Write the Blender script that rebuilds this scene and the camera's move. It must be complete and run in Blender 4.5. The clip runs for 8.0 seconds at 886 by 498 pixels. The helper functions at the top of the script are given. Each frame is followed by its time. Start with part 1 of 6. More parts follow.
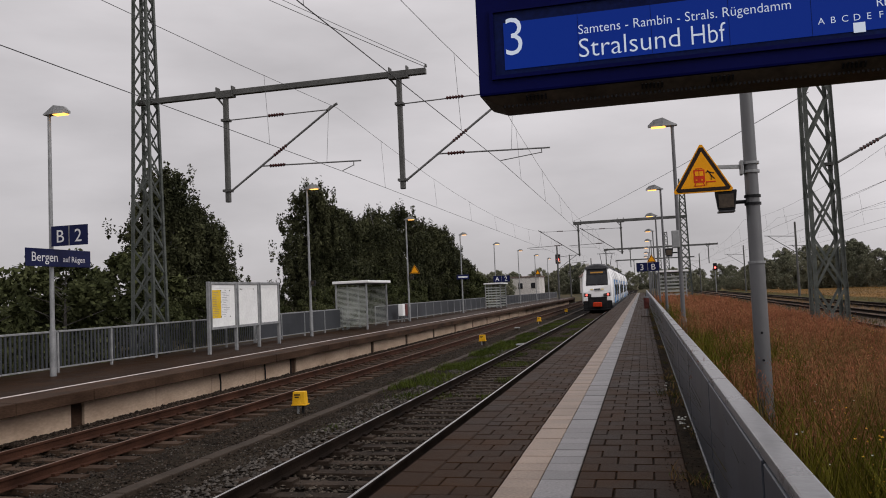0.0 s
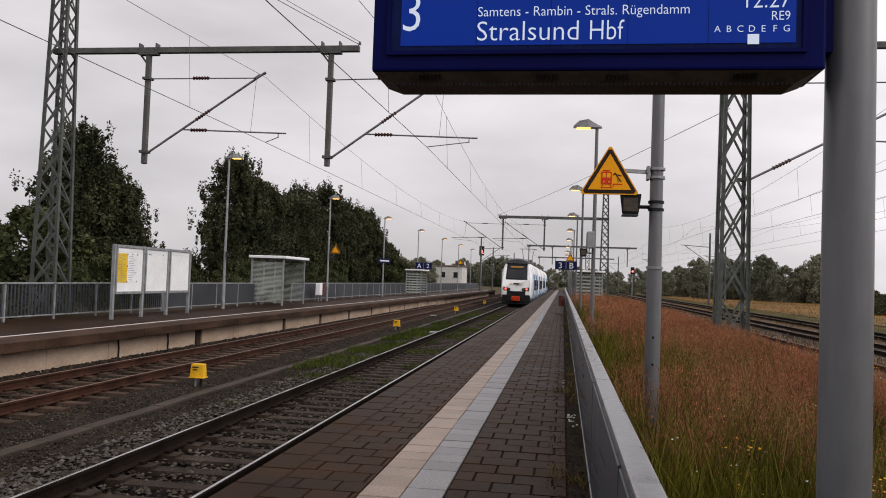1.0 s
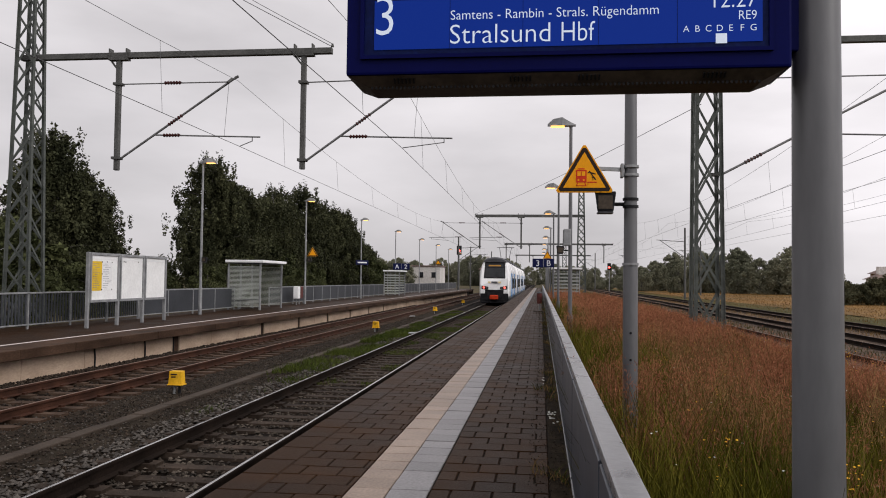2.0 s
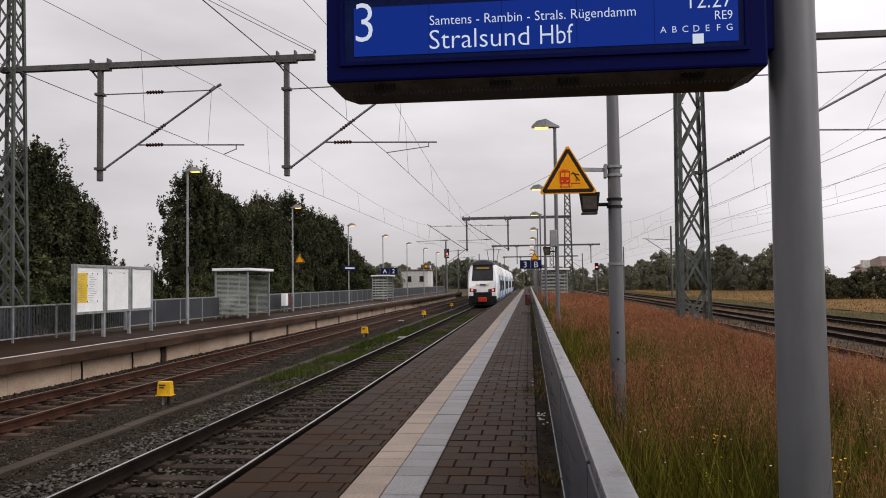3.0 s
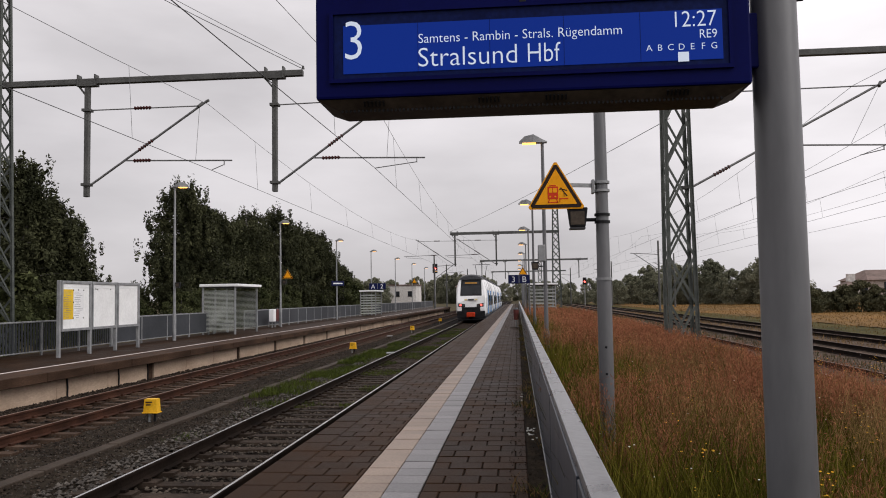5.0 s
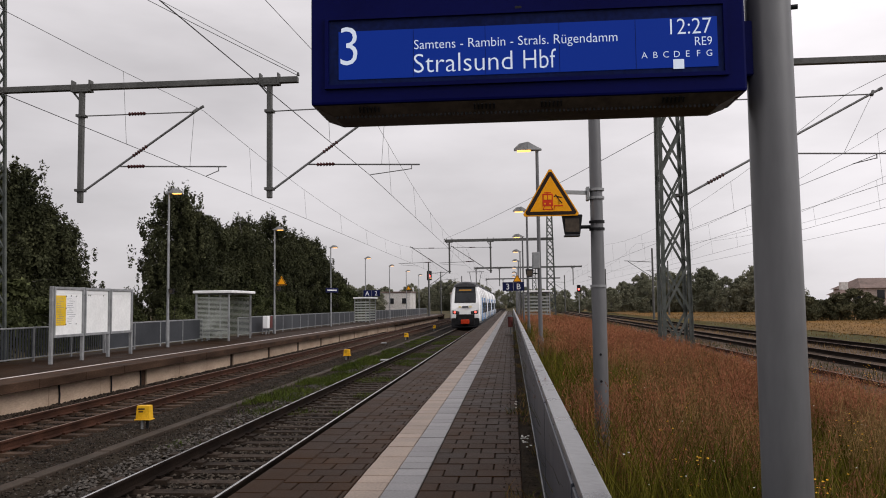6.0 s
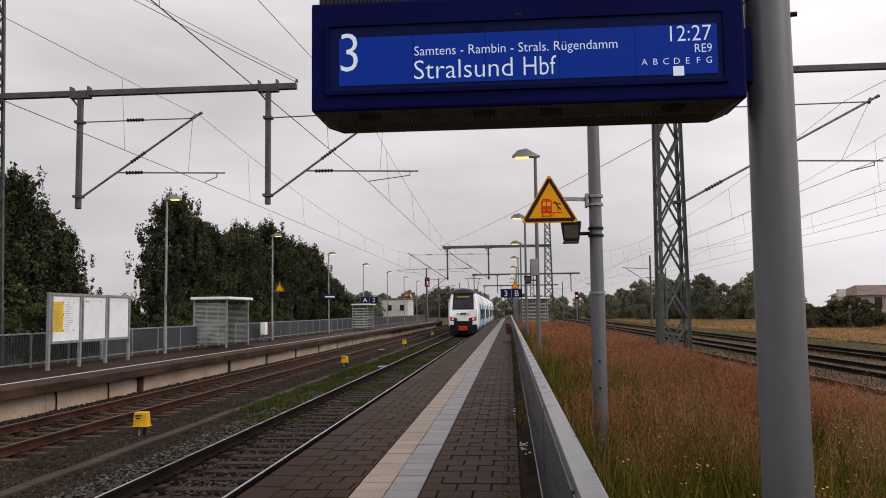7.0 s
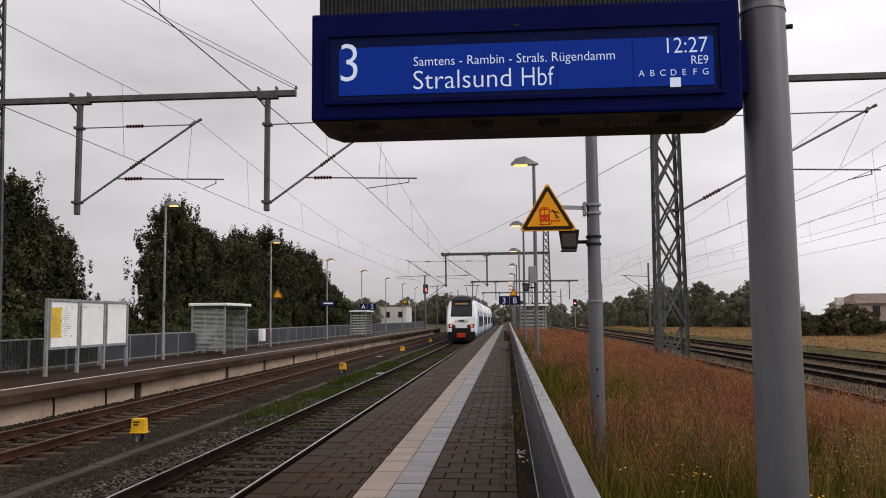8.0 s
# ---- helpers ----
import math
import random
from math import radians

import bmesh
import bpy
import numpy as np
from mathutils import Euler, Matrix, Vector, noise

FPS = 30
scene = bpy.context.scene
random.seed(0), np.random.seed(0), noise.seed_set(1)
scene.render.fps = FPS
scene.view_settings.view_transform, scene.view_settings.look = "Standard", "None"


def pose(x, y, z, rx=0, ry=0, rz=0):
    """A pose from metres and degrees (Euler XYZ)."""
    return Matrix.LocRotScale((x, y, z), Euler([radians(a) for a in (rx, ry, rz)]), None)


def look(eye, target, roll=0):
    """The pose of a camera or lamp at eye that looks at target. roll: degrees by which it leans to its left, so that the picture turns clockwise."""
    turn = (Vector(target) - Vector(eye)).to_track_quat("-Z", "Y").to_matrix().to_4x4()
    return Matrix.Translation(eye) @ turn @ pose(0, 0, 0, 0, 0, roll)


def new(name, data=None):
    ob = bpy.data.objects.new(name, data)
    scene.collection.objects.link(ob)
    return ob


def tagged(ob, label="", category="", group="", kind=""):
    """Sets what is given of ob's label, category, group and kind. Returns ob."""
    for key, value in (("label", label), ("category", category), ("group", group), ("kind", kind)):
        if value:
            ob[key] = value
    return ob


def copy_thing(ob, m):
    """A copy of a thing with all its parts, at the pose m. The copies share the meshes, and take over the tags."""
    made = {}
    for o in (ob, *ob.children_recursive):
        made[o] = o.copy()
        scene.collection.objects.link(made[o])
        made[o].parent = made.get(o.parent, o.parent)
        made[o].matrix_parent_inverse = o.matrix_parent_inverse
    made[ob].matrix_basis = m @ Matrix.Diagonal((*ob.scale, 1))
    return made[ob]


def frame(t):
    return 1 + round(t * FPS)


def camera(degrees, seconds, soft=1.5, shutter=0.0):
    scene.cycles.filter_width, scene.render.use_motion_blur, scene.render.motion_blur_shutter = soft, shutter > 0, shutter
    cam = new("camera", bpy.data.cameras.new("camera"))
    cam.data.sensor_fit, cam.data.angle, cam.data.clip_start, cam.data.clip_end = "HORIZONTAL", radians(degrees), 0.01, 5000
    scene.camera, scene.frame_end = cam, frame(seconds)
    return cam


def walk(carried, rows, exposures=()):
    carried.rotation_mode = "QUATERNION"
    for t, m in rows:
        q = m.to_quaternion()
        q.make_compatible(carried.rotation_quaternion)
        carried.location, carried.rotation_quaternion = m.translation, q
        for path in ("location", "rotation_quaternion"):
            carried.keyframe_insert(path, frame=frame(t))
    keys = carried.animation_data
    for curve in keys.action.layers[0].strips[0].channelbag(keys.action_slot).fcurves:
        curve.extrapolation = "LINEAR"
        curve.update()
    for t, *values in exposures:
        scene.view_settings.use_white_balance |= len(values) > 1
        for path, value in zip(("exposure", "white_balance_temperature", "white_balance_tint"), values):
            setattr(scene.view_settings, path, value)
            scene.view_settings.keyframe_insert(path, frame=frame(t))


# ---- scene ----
cam = camera(58.0, 8.0, soft=1.0)
PATH = [
    (0, (-0.12, 0.417, 1.55), (-0.599, 2.355, 1.662), -2.5),
    (0.5, (0.036, 0.577, 1.542), (-0.33, 2.541, 1.623), 2.2),
    (1, (0.072, 0.599, 1.542), (-0.227, 2.575, 1.617), 2.0),
    (1.5, (0.069, 0.586, 1.546), (-0.194, 2.567, 1.62), 1.4),
    (3, (0.089, 0.564, 1.554), (-0.123, 2.551, 1.639), -0.7),
    (3.5, (0.091, 0.562, 1.555), (-0.11, 2.549, 1.648), -0.9),
    (4, (0.087, 0.562, 1.553), (-0.11, 2.55, 1.655), -1.0),
    (4.5, (0.083, 0.564, 1.554), (-0.109, 2.551, 1.663), -0.9),
    (5, (0.086, 0.548, 1.558), (-0.096, 2.536, 1.68), -0.9),
    (6.5, (0.077, 0.561, 1.554), (-0.087, 2.548, 1.701), -0.7),
    (7, (0.072, 0.561, 1.554), (-0.09, 2.548, 1.71), -0.7),
    (7.5, (0.079, 0.549, 1.56), (-0.081, 2.536, 1.723), -0.6),
    (8, (0.075, 0.534, 1.561), (-0.083, 2.52, 1.734), -0.5),
]
walk(cam, [(t, look(eye, target, roll)) for t, eye, target, roll in PATH],
     exposures=[(0.0, -0.3), (0.5, -0.12), (1.0, -0.01), (4.0, -0.03), (8.0, -0.11)])

# ---- world and light: an overcast, rainy noon ----
world = bpy.data.worlds.new("overcast_sky")
scene.world = world
world.use_nodes = True
wn, wl = world.node_tree.nodes, world.node_tree.links
wn.clear()
w_out = wn.new("ShaderNodeOutputWorld")
w_bg = wn.new("ShaderNodeBackground")
w_co = wn.new("ShaderNodeTexCoord")
w_sep = wn.new("ShaderNodeSeparateXYZ")
wl.new(w_co.outputs["Generated"], w_sep.inputs[0])
# luminance of an overcast sky rises from horizon to zenith
w_el = wn.new("ShaderNodeMapRange")
w_el.inputs["From Min"].default_value, w_el.inputs["From Max"].default_value = 0.0, 1.0
w_el.inputs["To Min"].default_value, w_el.inputs["To Max"].default_value = 0.94, 1.80
wl.new(w_sep.outputs["Z"], w_el.inputs["Value"])
w_map = wn.new("ShaderNodeMapping")
w_map.inputs["Scale"].default_value = (1.0, 1.0, 3.2)
wl.new(w_co.outputs["Generated"], w_map.inputs[0])
w_noise = wn.new("ShaderNodeTexNoise")
w_noise.inputs["Scale"].default_value, w_noise.inputs["Detail"].default_value = 2.1, 6
wl.new(w_map.outputs[0], w_noise.inputs["Vector"])
w_cloud = wn.new("ShaderNodeMapRange")
w_cloud.inputs["From Min"].default_value, w_cloud.inputs["From Max"].default_value = 0.3, 0.7
w_cloud.inputs["To Min"].default_value, w_cloud.inputs["To Max"].default_value = 0.74, 1.16
wl.new(w_noise.outputs["Fac"], w_cloud.inputs["Value"])
w_mul = wn.new("ShaderNodeMath")
w_mul.operation = "MULTIPLY"
wl.new(w_el.outputs[0], w_mul.inputs[0])
wl.new(w_cloud.outputs[0], w_mul.inputs[1])
w_col = wn.new("ShaderNodeVectorMath")
w_col.operation = "SCALE"
w_col.inputs[0].default_value = (1.0, 0.955, 0.985)
# broad brightening of the cloud towards the hidden sun
w_side = wn.new("ShaderNodeMapRange")
w_side.inputs["From Min"].default_value, w_side.inputs["From Max"].default_value = -0.1, 0.6
w_side.inputs["To Min"].default_value, w_side.inputs["To Max"].default_value = 1.0, 1.46
w_side.interpolation_type = "SMOOTHSTEP"
wl.new(w_sep.outputs["X"], w_side.inputs["Value"])
w_mul2 = wn.new("ShaderNodeMath")
w_mul2.operation = "MULTIPLY"
wl.new(w_mul.outputs[0], w_mul2.inputs[0])
wl.new(w_side.outputs[0], w_mul2.inputs[1])
wl.new(w_mul2.outputs[0], w_col.inputs["Scale"])
w_sky = wn.new("ShaderNodeTexSky")
w_sky.sky_type, w_sky.sun_disc = "NISHITA", False
w_sky.sun_elevation, w_sky.sun_rotation = radians(36), radians(116)
w_scale = wn.new("ShaderNodeVectorMath")
w_scale.operation = "SCALE"
w_scale.inputs["Scale"].default_value = 0.06
wl.new(w_sky.outputs[0], w_scale.inputs[0])
w_mix = wn.new("ShaderNodeMix")
w_mix.data_type = "RGBA"
w_mix.inputs["Factor"].default_value = 0.06
wl.new(w_col.outputs[0], w_mix.inputs["A"])
wl.new(w_scale.outputs[0], w_mix.inputs["B"])
wl.new(w_mix.outputs["Result"], w_bg.inputs["Color"])
w_bg.inputs["Strength"].default_value = 0.72
wl.new(w_bg.outputs[0], w_out.inputs[0])

sun = new("sun", bpy.data.lights.new("sun", "SUN"))
sun.data.energy, sun.data.angle, sun.data.color = 1.1, radians(35), (1.0, 0.97, 0.93)
sun.matrix_world = look((62, -30, 50), (0, 0, 0))


# ---- materials ----
def mat(name, c1, c2, rough=0.6, metal=0.0, scale=3.0, fine=40.0, bump=0.2, rnd=0.0, island=0.0, grain=0.25, spec=0.12, stretch=(1, 1, 1)):
    """A surface with large stains (c1 to c2), fine grain and relief, in metres."""
    m = bpy.data.materials.new(name)
    m.use_nodes = True
    n, l = m.node_tree.nodes, m.node_tree.links
    b = n["Principled BSDF"]
    geo = n.new("ShaderNodeNewGeometry")
    mp = n.new("ShaderNodeMapping")
    mp.inputs["Scale"].default_value = stretch
    l.new(geo.outputs["Position"], mp.inputs[0])
    big = n.new("ShaderNodeTexNoise")
    big.inputs["Scale"].default_value, big.inputs["Detail"].default_value = scale, 5
    l.new(mp.outputs[0], big.inputs["Vector"])
    ramp = n.new("ShaderNodeValToRGB")
    ramp.color_ramp.elements[0].position, ramp.color_ramp.elements[1].position = 0.32, 0.68
    ramp.color_ramp.elements[0].color, ramp.color_ramp.elements[1].color = (*c1, 1), (*c2, 1)
    l.new(big.outputs["Fac"], ramp.inputs[0])
    small = n.new("ShaderNodeTexNoise")
    small.inputs["Scale"].default_value, small.inputs["Detail"].default_value = fine, 4
    l.new(mp.outputs[0], small.inputs["Vector"])
    gr = n.new("ShaderNodeMapRange")
    gr.inputs["From Min"].default_value, gr.inputs["From Max"].default_value = 0.3, 0.7
    gr.inputs["To Min"].default_value, gr.inputs["To Max"].default_value = 1 - grain, 1 + grain
    l.new(small.outputs["Fac"], gr.inputs["Value"])
    val = gr.outputs[0]
    for amount, node, out in ((rnd, "ShaderNodeObjectInfo", "Random"), (island, "ShaderNodeNewGeometry", "Random Per Island")):
        if amount:
            info = n.new(node)
            mr = n.new("ShaderNodeMapRange")
            mr.inputs["To Min"].default_value, mr.inputs["To Max"].default_value = 1 - amount, 1 + amount
            l.new(info.outputs[out], mr.inputs["Value"])
            mu = n.new("ShaderNodeMath")
            mu.operation = "MULTIPLY"
            l.new(val, mu.inputs[0])
            l.new(mr.outputs[0], mu.inputs[1])
            val = mu.outputs[0]
    sc = n.new("ShaderNodeVectorMath")
    sc.operation = "SCALE"
    l.new(ramp.outputs[0], sc.inputs[0])
    l.new(val, sc.inputs["Scale"])
    l.new(sc.outputs[0], b.inputs["Base Color"])
    rr = n.new("ShaderNodeMapRange")
    rr.inputs["To Min"].default_value, rr.inputs["To Max"].default_value = max(0.03, rough - 0.15), min(1, rough + 0.15)
    l.new(big.outputs["Fac"], rr.inputs["Value"])
    l.new(rr.outputs[0], b.inputs["Roughness"])
    b.inputs["Metallic"].default_value = metal
    b.inputs["Specular IOR Level"].default_value = spec
    if bump:
        bp = n.new("ShaderNodeBump")
        bp.inputs["Strength"].default_value, bp.inputs["Distance"].default_value = bump, 0.01
        l.new(small.outputs["Fac"], bp.inputs["Height"])
        l.new(bp.outputs[0], b.inputs["Normal"])
    return m


def glow(name, color, strength, base=(0.2, 0.2, 0.2)):
    m = bpy.data.materials.new(name)
    m.use_nodes = True
    b = m.node_tree.nodes["Principled BSDF"]
    b.inputs["Base Color"].default_value = (*base, 1)
    b.inputs["Emission Color"].default_value = (*color, 1)
    b.inputs["Emission Strength"].default_value = strength
    b.inputs["Roughness"].default_value = 0.35
    b.inputs["Specular IOR Level"].default_value = 0.1
    return m


def glass(name, color, rough=0.05, alpha=0.25):
    m = bpy.data.materials.new(name)
    m.use_nodes = True
    n, l = m.node_tree.nodes, m.node_tree.links
    b = n["Principled BSDF"]
    b.inputs["Base Color"].default_value = (*color, 1)
    b.inputs["Roughness"].default_value = rough
    b.inputs["Alpha"].default_value = alpha
    return m


M_PAVER = mat("wet_paver", (0.01609, 0.007787, 0.003694), (0.03316, 0.01646, 0.007957), 0.45, 0, 1.3, 70, 0.35, rnd=0.16, island=0.16, spec=0.02)
M_JOINT = mat("joint_sand", (0.00748, 0.00504, 0.003334), (0.02057, 0.01418, 0.009262), 0.9, 0, 3, 80, 0.3, spec=0.05)
M_TILE = mat("pale_tile", (0.1757, 0.1327, 0.1044), (0.2422, 0.1894, 0.1519), 0.4, 0, 2.6, 45, 0.25, rnd=0.14, island=0.14, grain=0.22, spec=0.08)
M_TACT = mat("grey_tactile_tile", (0.128, 0.1235, 0.126), (0.182, 0.1748, 0.1773), 0.35, 0, 2.6, 45, 0.25, rnd=0.16, island=0.16, grain=0.22, spec=0.08)
M_CONC = mat("weathered_concrete", (0.0306, 0.02262, 0.0168), (0.0595, 0.04524, 0.035), 0.7, 0, 1.2, 30, 0.3, spec=0.08)
M_EDGE = mat("stained_edge_concrete", (0.0252, 0.01426, 0.0092), (0.0714, 0.04232, 0.028), 0.7, 0, 1.6, 25, 0.4, stretch=(1, 0.5, 2), spec=0.05)
M_WALLP = mat("retaining_panel", (0.368, 0.2655, 0.1927), (0.552, 0.4185, 0.3157), 0.75, 0, 0.9, 18, 0.2, grain=0.12, stretch=(1, 0.6, 1.6), spec=0.1)
M_LINE = mat("worn_white_line", (0.42, 0.37, 0.34), (0.62, 0.56, 0.53), 0.5, 0, 4, 50, 0.1)
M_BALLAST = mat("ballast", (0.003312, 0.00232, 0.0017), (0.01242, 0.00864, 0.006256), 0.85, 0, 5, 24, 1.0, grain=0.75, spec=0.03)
M_STONE = mat("ballast_stone", (0.01288, 0.00928, 0.006936), (0.04784, 0.0352, 0.02618), 0.7, 0, 6, 30, 0.4, island=0.65, spec=0.08)
M_STONE_L = mat("pale_ballast_stone", (0.03825, 0.0328, 0.02812), (0.08925, 0.0784, 0.06808), 0.6, 0, 6, 30, 0.4, island=0.5, spec=0.1)
M_SLEEPER = mat("sleeper_concrete", (0.02125, 0.01495, 0.01103), (0.0475, 0.0345, 0.02625), 0.75, 0, 3, 30, 0.4, rnd=0.25, spec=0.06)
M_SLEEPER_B = mat("weathered_sleeper", (0.03442, 0.02108, 0.01428), (0.07268, 0.0476, 0.03332), 0.75, 0, 3, 30, 0.4, rnd=0.25, spec=0.06)
M_RUST = mat("rail_rust", (0.027, 0.0115, 0.007), (0.062, 0.027, 0.0165), 0.8, 0.0, 2, 40, 0.3, spec=0.1)
M_RAIL_D = mat("dark_rail_side", (0.008, 0.0058, 0.0048), (0.02, 0.014, 0.011), 0.8, 0.0, 2, 40, 0.3, spec=0.03)
M_SHINE = mat("rail_head", (0.42, 0.41, 0.4), (0.58, 0.57, 0.56), 0.24, 1.0, 3, 60, 0.05, grain=0.08)
M_SHINE_R = mat("rusty_rail_head", (0.12, 0.075, 0.055), (0.22, 0.15, 0.115), 0.5, 0.3, 3, 60, 0.1)
M_GALV = mat("galvanised_steel", (0.22, 0.225, 0.23), (0.34, 0.345, 0.35), 0.5, 0.35, 4, 50, 0.08, grain=0.12, spec=0.25)
M_POLE = mat("grey_painted_pole", (0.098, 0.098, 0.103), (0.14, 0.141, 0.147), 0.42, 0.2, 3, 30, 0.05, grain=0.06, stretch=(1, 1, 0.25), spec=0.5)
M_CAP = mat("wet_fence_cap", (0.13, 0.13, 0.137), (0.21, 0.21, 0.22), 0.3, 0.3, 4, 25, 0.15, grain=0.12, spec=0.5)
M_PANEL = mat("fence_sheet", (0.032, 0.038, 0.05), (0.06, 0.068, 0.085), 0.35, 0.2, 1.5, 10, 0.06, grain=0.1, stretch=(1, 1, 0.3), spec=0.3)
M_PANEL_L = mat("far_fence_sheet", (0.04, 0.0432, 0.0496), (0.068, 0.072, 0.08), 0.5, 0.2, 1.0, 10, 0.05, grain=0.08)
M_MAST = mat("green_grey_mast_steel", (0.06, 0.068, 0.062), (0.115, 0.123, 0.113), 0.6, 0.1, 3, 30, 0.1)
M_BEAM = mat("dark_beam_steel", (0.075, 0.075, 0.072), (0.12, 0.12, 0.115), 0.6, 0.2, 2, 30, 0.1)
M_TUBE = mat("cantilever_tube", (0.14, 0.14, 0.14), (0.22, 0.22, 0.22), 0.5, 0.4, 3, 30, 0.05)
M_INSUL = mat("brown_insulator", (0.035, 0.009, 0.0084), (0.063, 0.018, 0.0168), 0.25, 0, 6, 40, 0.0)
M_WIRE = mat("wire", (0.07, 0.07, 0.072), (0.11, 0.11, 0.113), 0.6, 0.4, 1, 20, 0.0)
M_NAVY = mat("navy_display_housing", (0.0024, 0.0032, 0.04675), (0.0032, 0.0048, 0.06375), 0.35, 0, 2, 40, 0.02, grain=0.06, spec=0.04)
M_DARKB = mat("dark_bezel", (0.004, 0.008, 0.05), (0.006, 0.012, 0.065), 0.3, 0, 3, 40, 0.0, spec=0.05)
M_UNDER = mat("display_underside", (0.045, 0.034, 0.025), (0.085, 0.066, 0.05), 0.6, 0, 4, 30, 0.1, spec=0.2)
M_RIB = mat("ribbed_cover", (0.027, 0.027, 0.0288), (0.048, 0.048, 0.0498), 0.6, 0.2, 4, 30, 0.1)
M_BLACK = mat("black_plastic", (0.008, 0.008, 0.009), (0.02, 0.02, 0.022), 0.45, 0, 4, 60, 0.1)
M_WHITE = mat("white_paint", (0.74, 0.74, 0.74), (0.85, 0.85, 0.85), 0.4, 0, 1.2, 20, 0.02, grain=0.04)
M_PAPER = mat("white_backboard", (0.76, 0.76, 0.75), (0.86, 0.86, 0.85), 0.5, 0, 1.5, 12, 0.02, grain=0.05)
M_POSTER_Y = mat("yellow_timetable", (0.62, 0.40, 0.02), (0.75, 0.50, 0.04), 0.5, 0, 3, 30, 0.02, grain=0.06)
M_INK = mat("print_grey", (0.18, 0.18, 0.2), (0.3, 0.3, 0.32), 0.6, 0, 3, 30, 0.0)
M_YELLOW = mat("yellow_cast_box", (0.62, 0.33, 0.012), (0.76, 0.43, 0.025), 0.45, 0, 6, 40, 0.1, grain=0.12)
M_SIGN_Y = mat("warning_yellow", (0.80, 0.32, 0.008), (0.88, 0.37, 0.012), 0.45, 0, 3, 40, 0.0, grain=0.04)
M_SIGN_RED = mat("warning_red", (0.52, 0.035, 0.012), (0.60, 0.045, 0.016), 0.5, 0, 3, 40, 0.0, grain=0.05)
M_SIGN_BLK = mat("warning_black", (0.02, 0.013, 0.01), (0.035, 0.022, 0.018), 0.5, 0, 3, 40, 0.0)
M_SIGNB = mat("blue_sign_enamel", (0.006, 0.009, 0.045), (0.009, 0.013, 0.06), 0.35, 0, 3, 40, 0.0, grain=0.05)
M_STONE_N = mat("worn_ballast_stone", (0.018, 0.0145, 0.0112), (0.085, 0.07, 0.056), 0.7, 0, 6, 30, 0.4, island=0.6, spec=0.06)
M_LEAF_H = mat("dull_hedge_leaves", (0.05, 0.052, 0.03), (0.105, 0.1, 0.056), 0.7, 0, 0.4, 6, 0, island=0.4, spec=0.03)
M_BARK = mat("birch_bark", (0.05, 0.045, 0.04), (0.16, 0.15, 0.14), 0.9, 0, 2, 20, 0.5, spec=0.03)
M_LEAF = mat("dark_leaves", (0.02565, 0.0288, 0.01562), (0.0675, 0.0704, 0.03625), 0.65, 0, 0.5, 6, 0, island=0.45, spec=0.03)
M_LEAF_B = mat("hedge_leaves", (0.0324, 0.0385, 0.0168), (0.0756, 0.0826, 0.0364), 0.65, 0, 0.7, 6, 0, island=0.45, spec=0.03)
# distance haze is painted into this leaf colour, paler and greyer than near leaves
M_LEAF_HAZED = mat("hazed_far_leaves", (0.1247, 0.1304, 0.08973), (0.2163, 0.212, 0.1469), 0.8, 0, 0.1, 2, 0, island=0.35, spec=0.03)
M_BLADE = mat("green_grass_blade", (0.0405, 0.04576, 0.0051), (0.1215, 0.1038, 0.01445), 0.6, 0, 0.9, 8, 0, island=0.45, spec=0.03)
M_STRAW = mat("brown_seed_grass", (0.1275, 0.07636, 0.02964), (0.2397, 0.1518, 0.06396), 0.75, 0, 0.5, 8, 0, island=0.4, spec=0.03)
M_PLUME = mat("reddish_seed_head", (0.1891, 0.0733, 0.03864), (0.364, 0.1509, 0.08232), 0.85, 0, 0.45, 8, 0, island=0.22, spec=0.03)
M_GREENTRK = mat("trackside_weed", (0.02435, 0.03808, 0.00663), (0.06642, 0.08064, 0.01547), 0.7, 0, 1.2, 8, 0, island=0.45, spec=0.03)
M_MEADOW = mat("meadow_straw", (0.085, 0.053, 0.016), (0.18, 0.1, 0.034), 0.8, 0, 0.3, 8, 0, island=0.35, spec=0.03)
M_YARD = mat("yard_gravel", (0.05075, 0.0364, 0.0273), (0.116, 0.084, 0.0624), 0.9, 0, 0.8, 14, 0.8, grain=0.5, spec=0.03)
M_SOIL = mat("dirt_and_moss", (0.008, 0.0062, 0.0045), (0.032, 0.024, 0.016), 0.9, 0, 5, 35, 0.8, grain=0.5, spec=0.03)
M_ROUGHG = mat("green_verge", (0.0375, 0.036, 0.0112), (0.0825, 0.066, 0.0224), 0.9, 0, 0.25, 4, 0.6, grain=0.35, stretch=(1, 0.4, 1), spec=0.05)
M_FLOWER_Y = mat("yellow_flower", (0.6, 0.306, 0.012), (0.75, 0.425, 0.03), 0.6, 0, 3, 20, 0, island=0.2)
M_FLOWER_W = mat("white_flower", (0.5, 0.5, 0.46), (0.66, 0.66, 0.62), 0.6, 0, 3, 20, 0, island=0.2)
M_GROUND = mat("rough_ground", (0.03, 0.031, 0.012), (0.075, 0.054, 0.026), 0.9, 0, 0.12, 5, 0.6, grain=0.35, spec=0.1)
M_FIELD = mat("ochre_meadow", (0.10, 0.06, 0.017), (0.19, 0.10, 0.03), 0.9, 0, 0.12, 3, 0.6, grain=0.35, stretch=(1, 0.4, 1), spec=0.1)
M_TRAINW = mat("train_white_paint", (0.72, 0.72, 0.72), (0.82, 0.82, 0.82), 0.28, 0, 0.6, 10, 0, grain=0.03, spec=0.4)
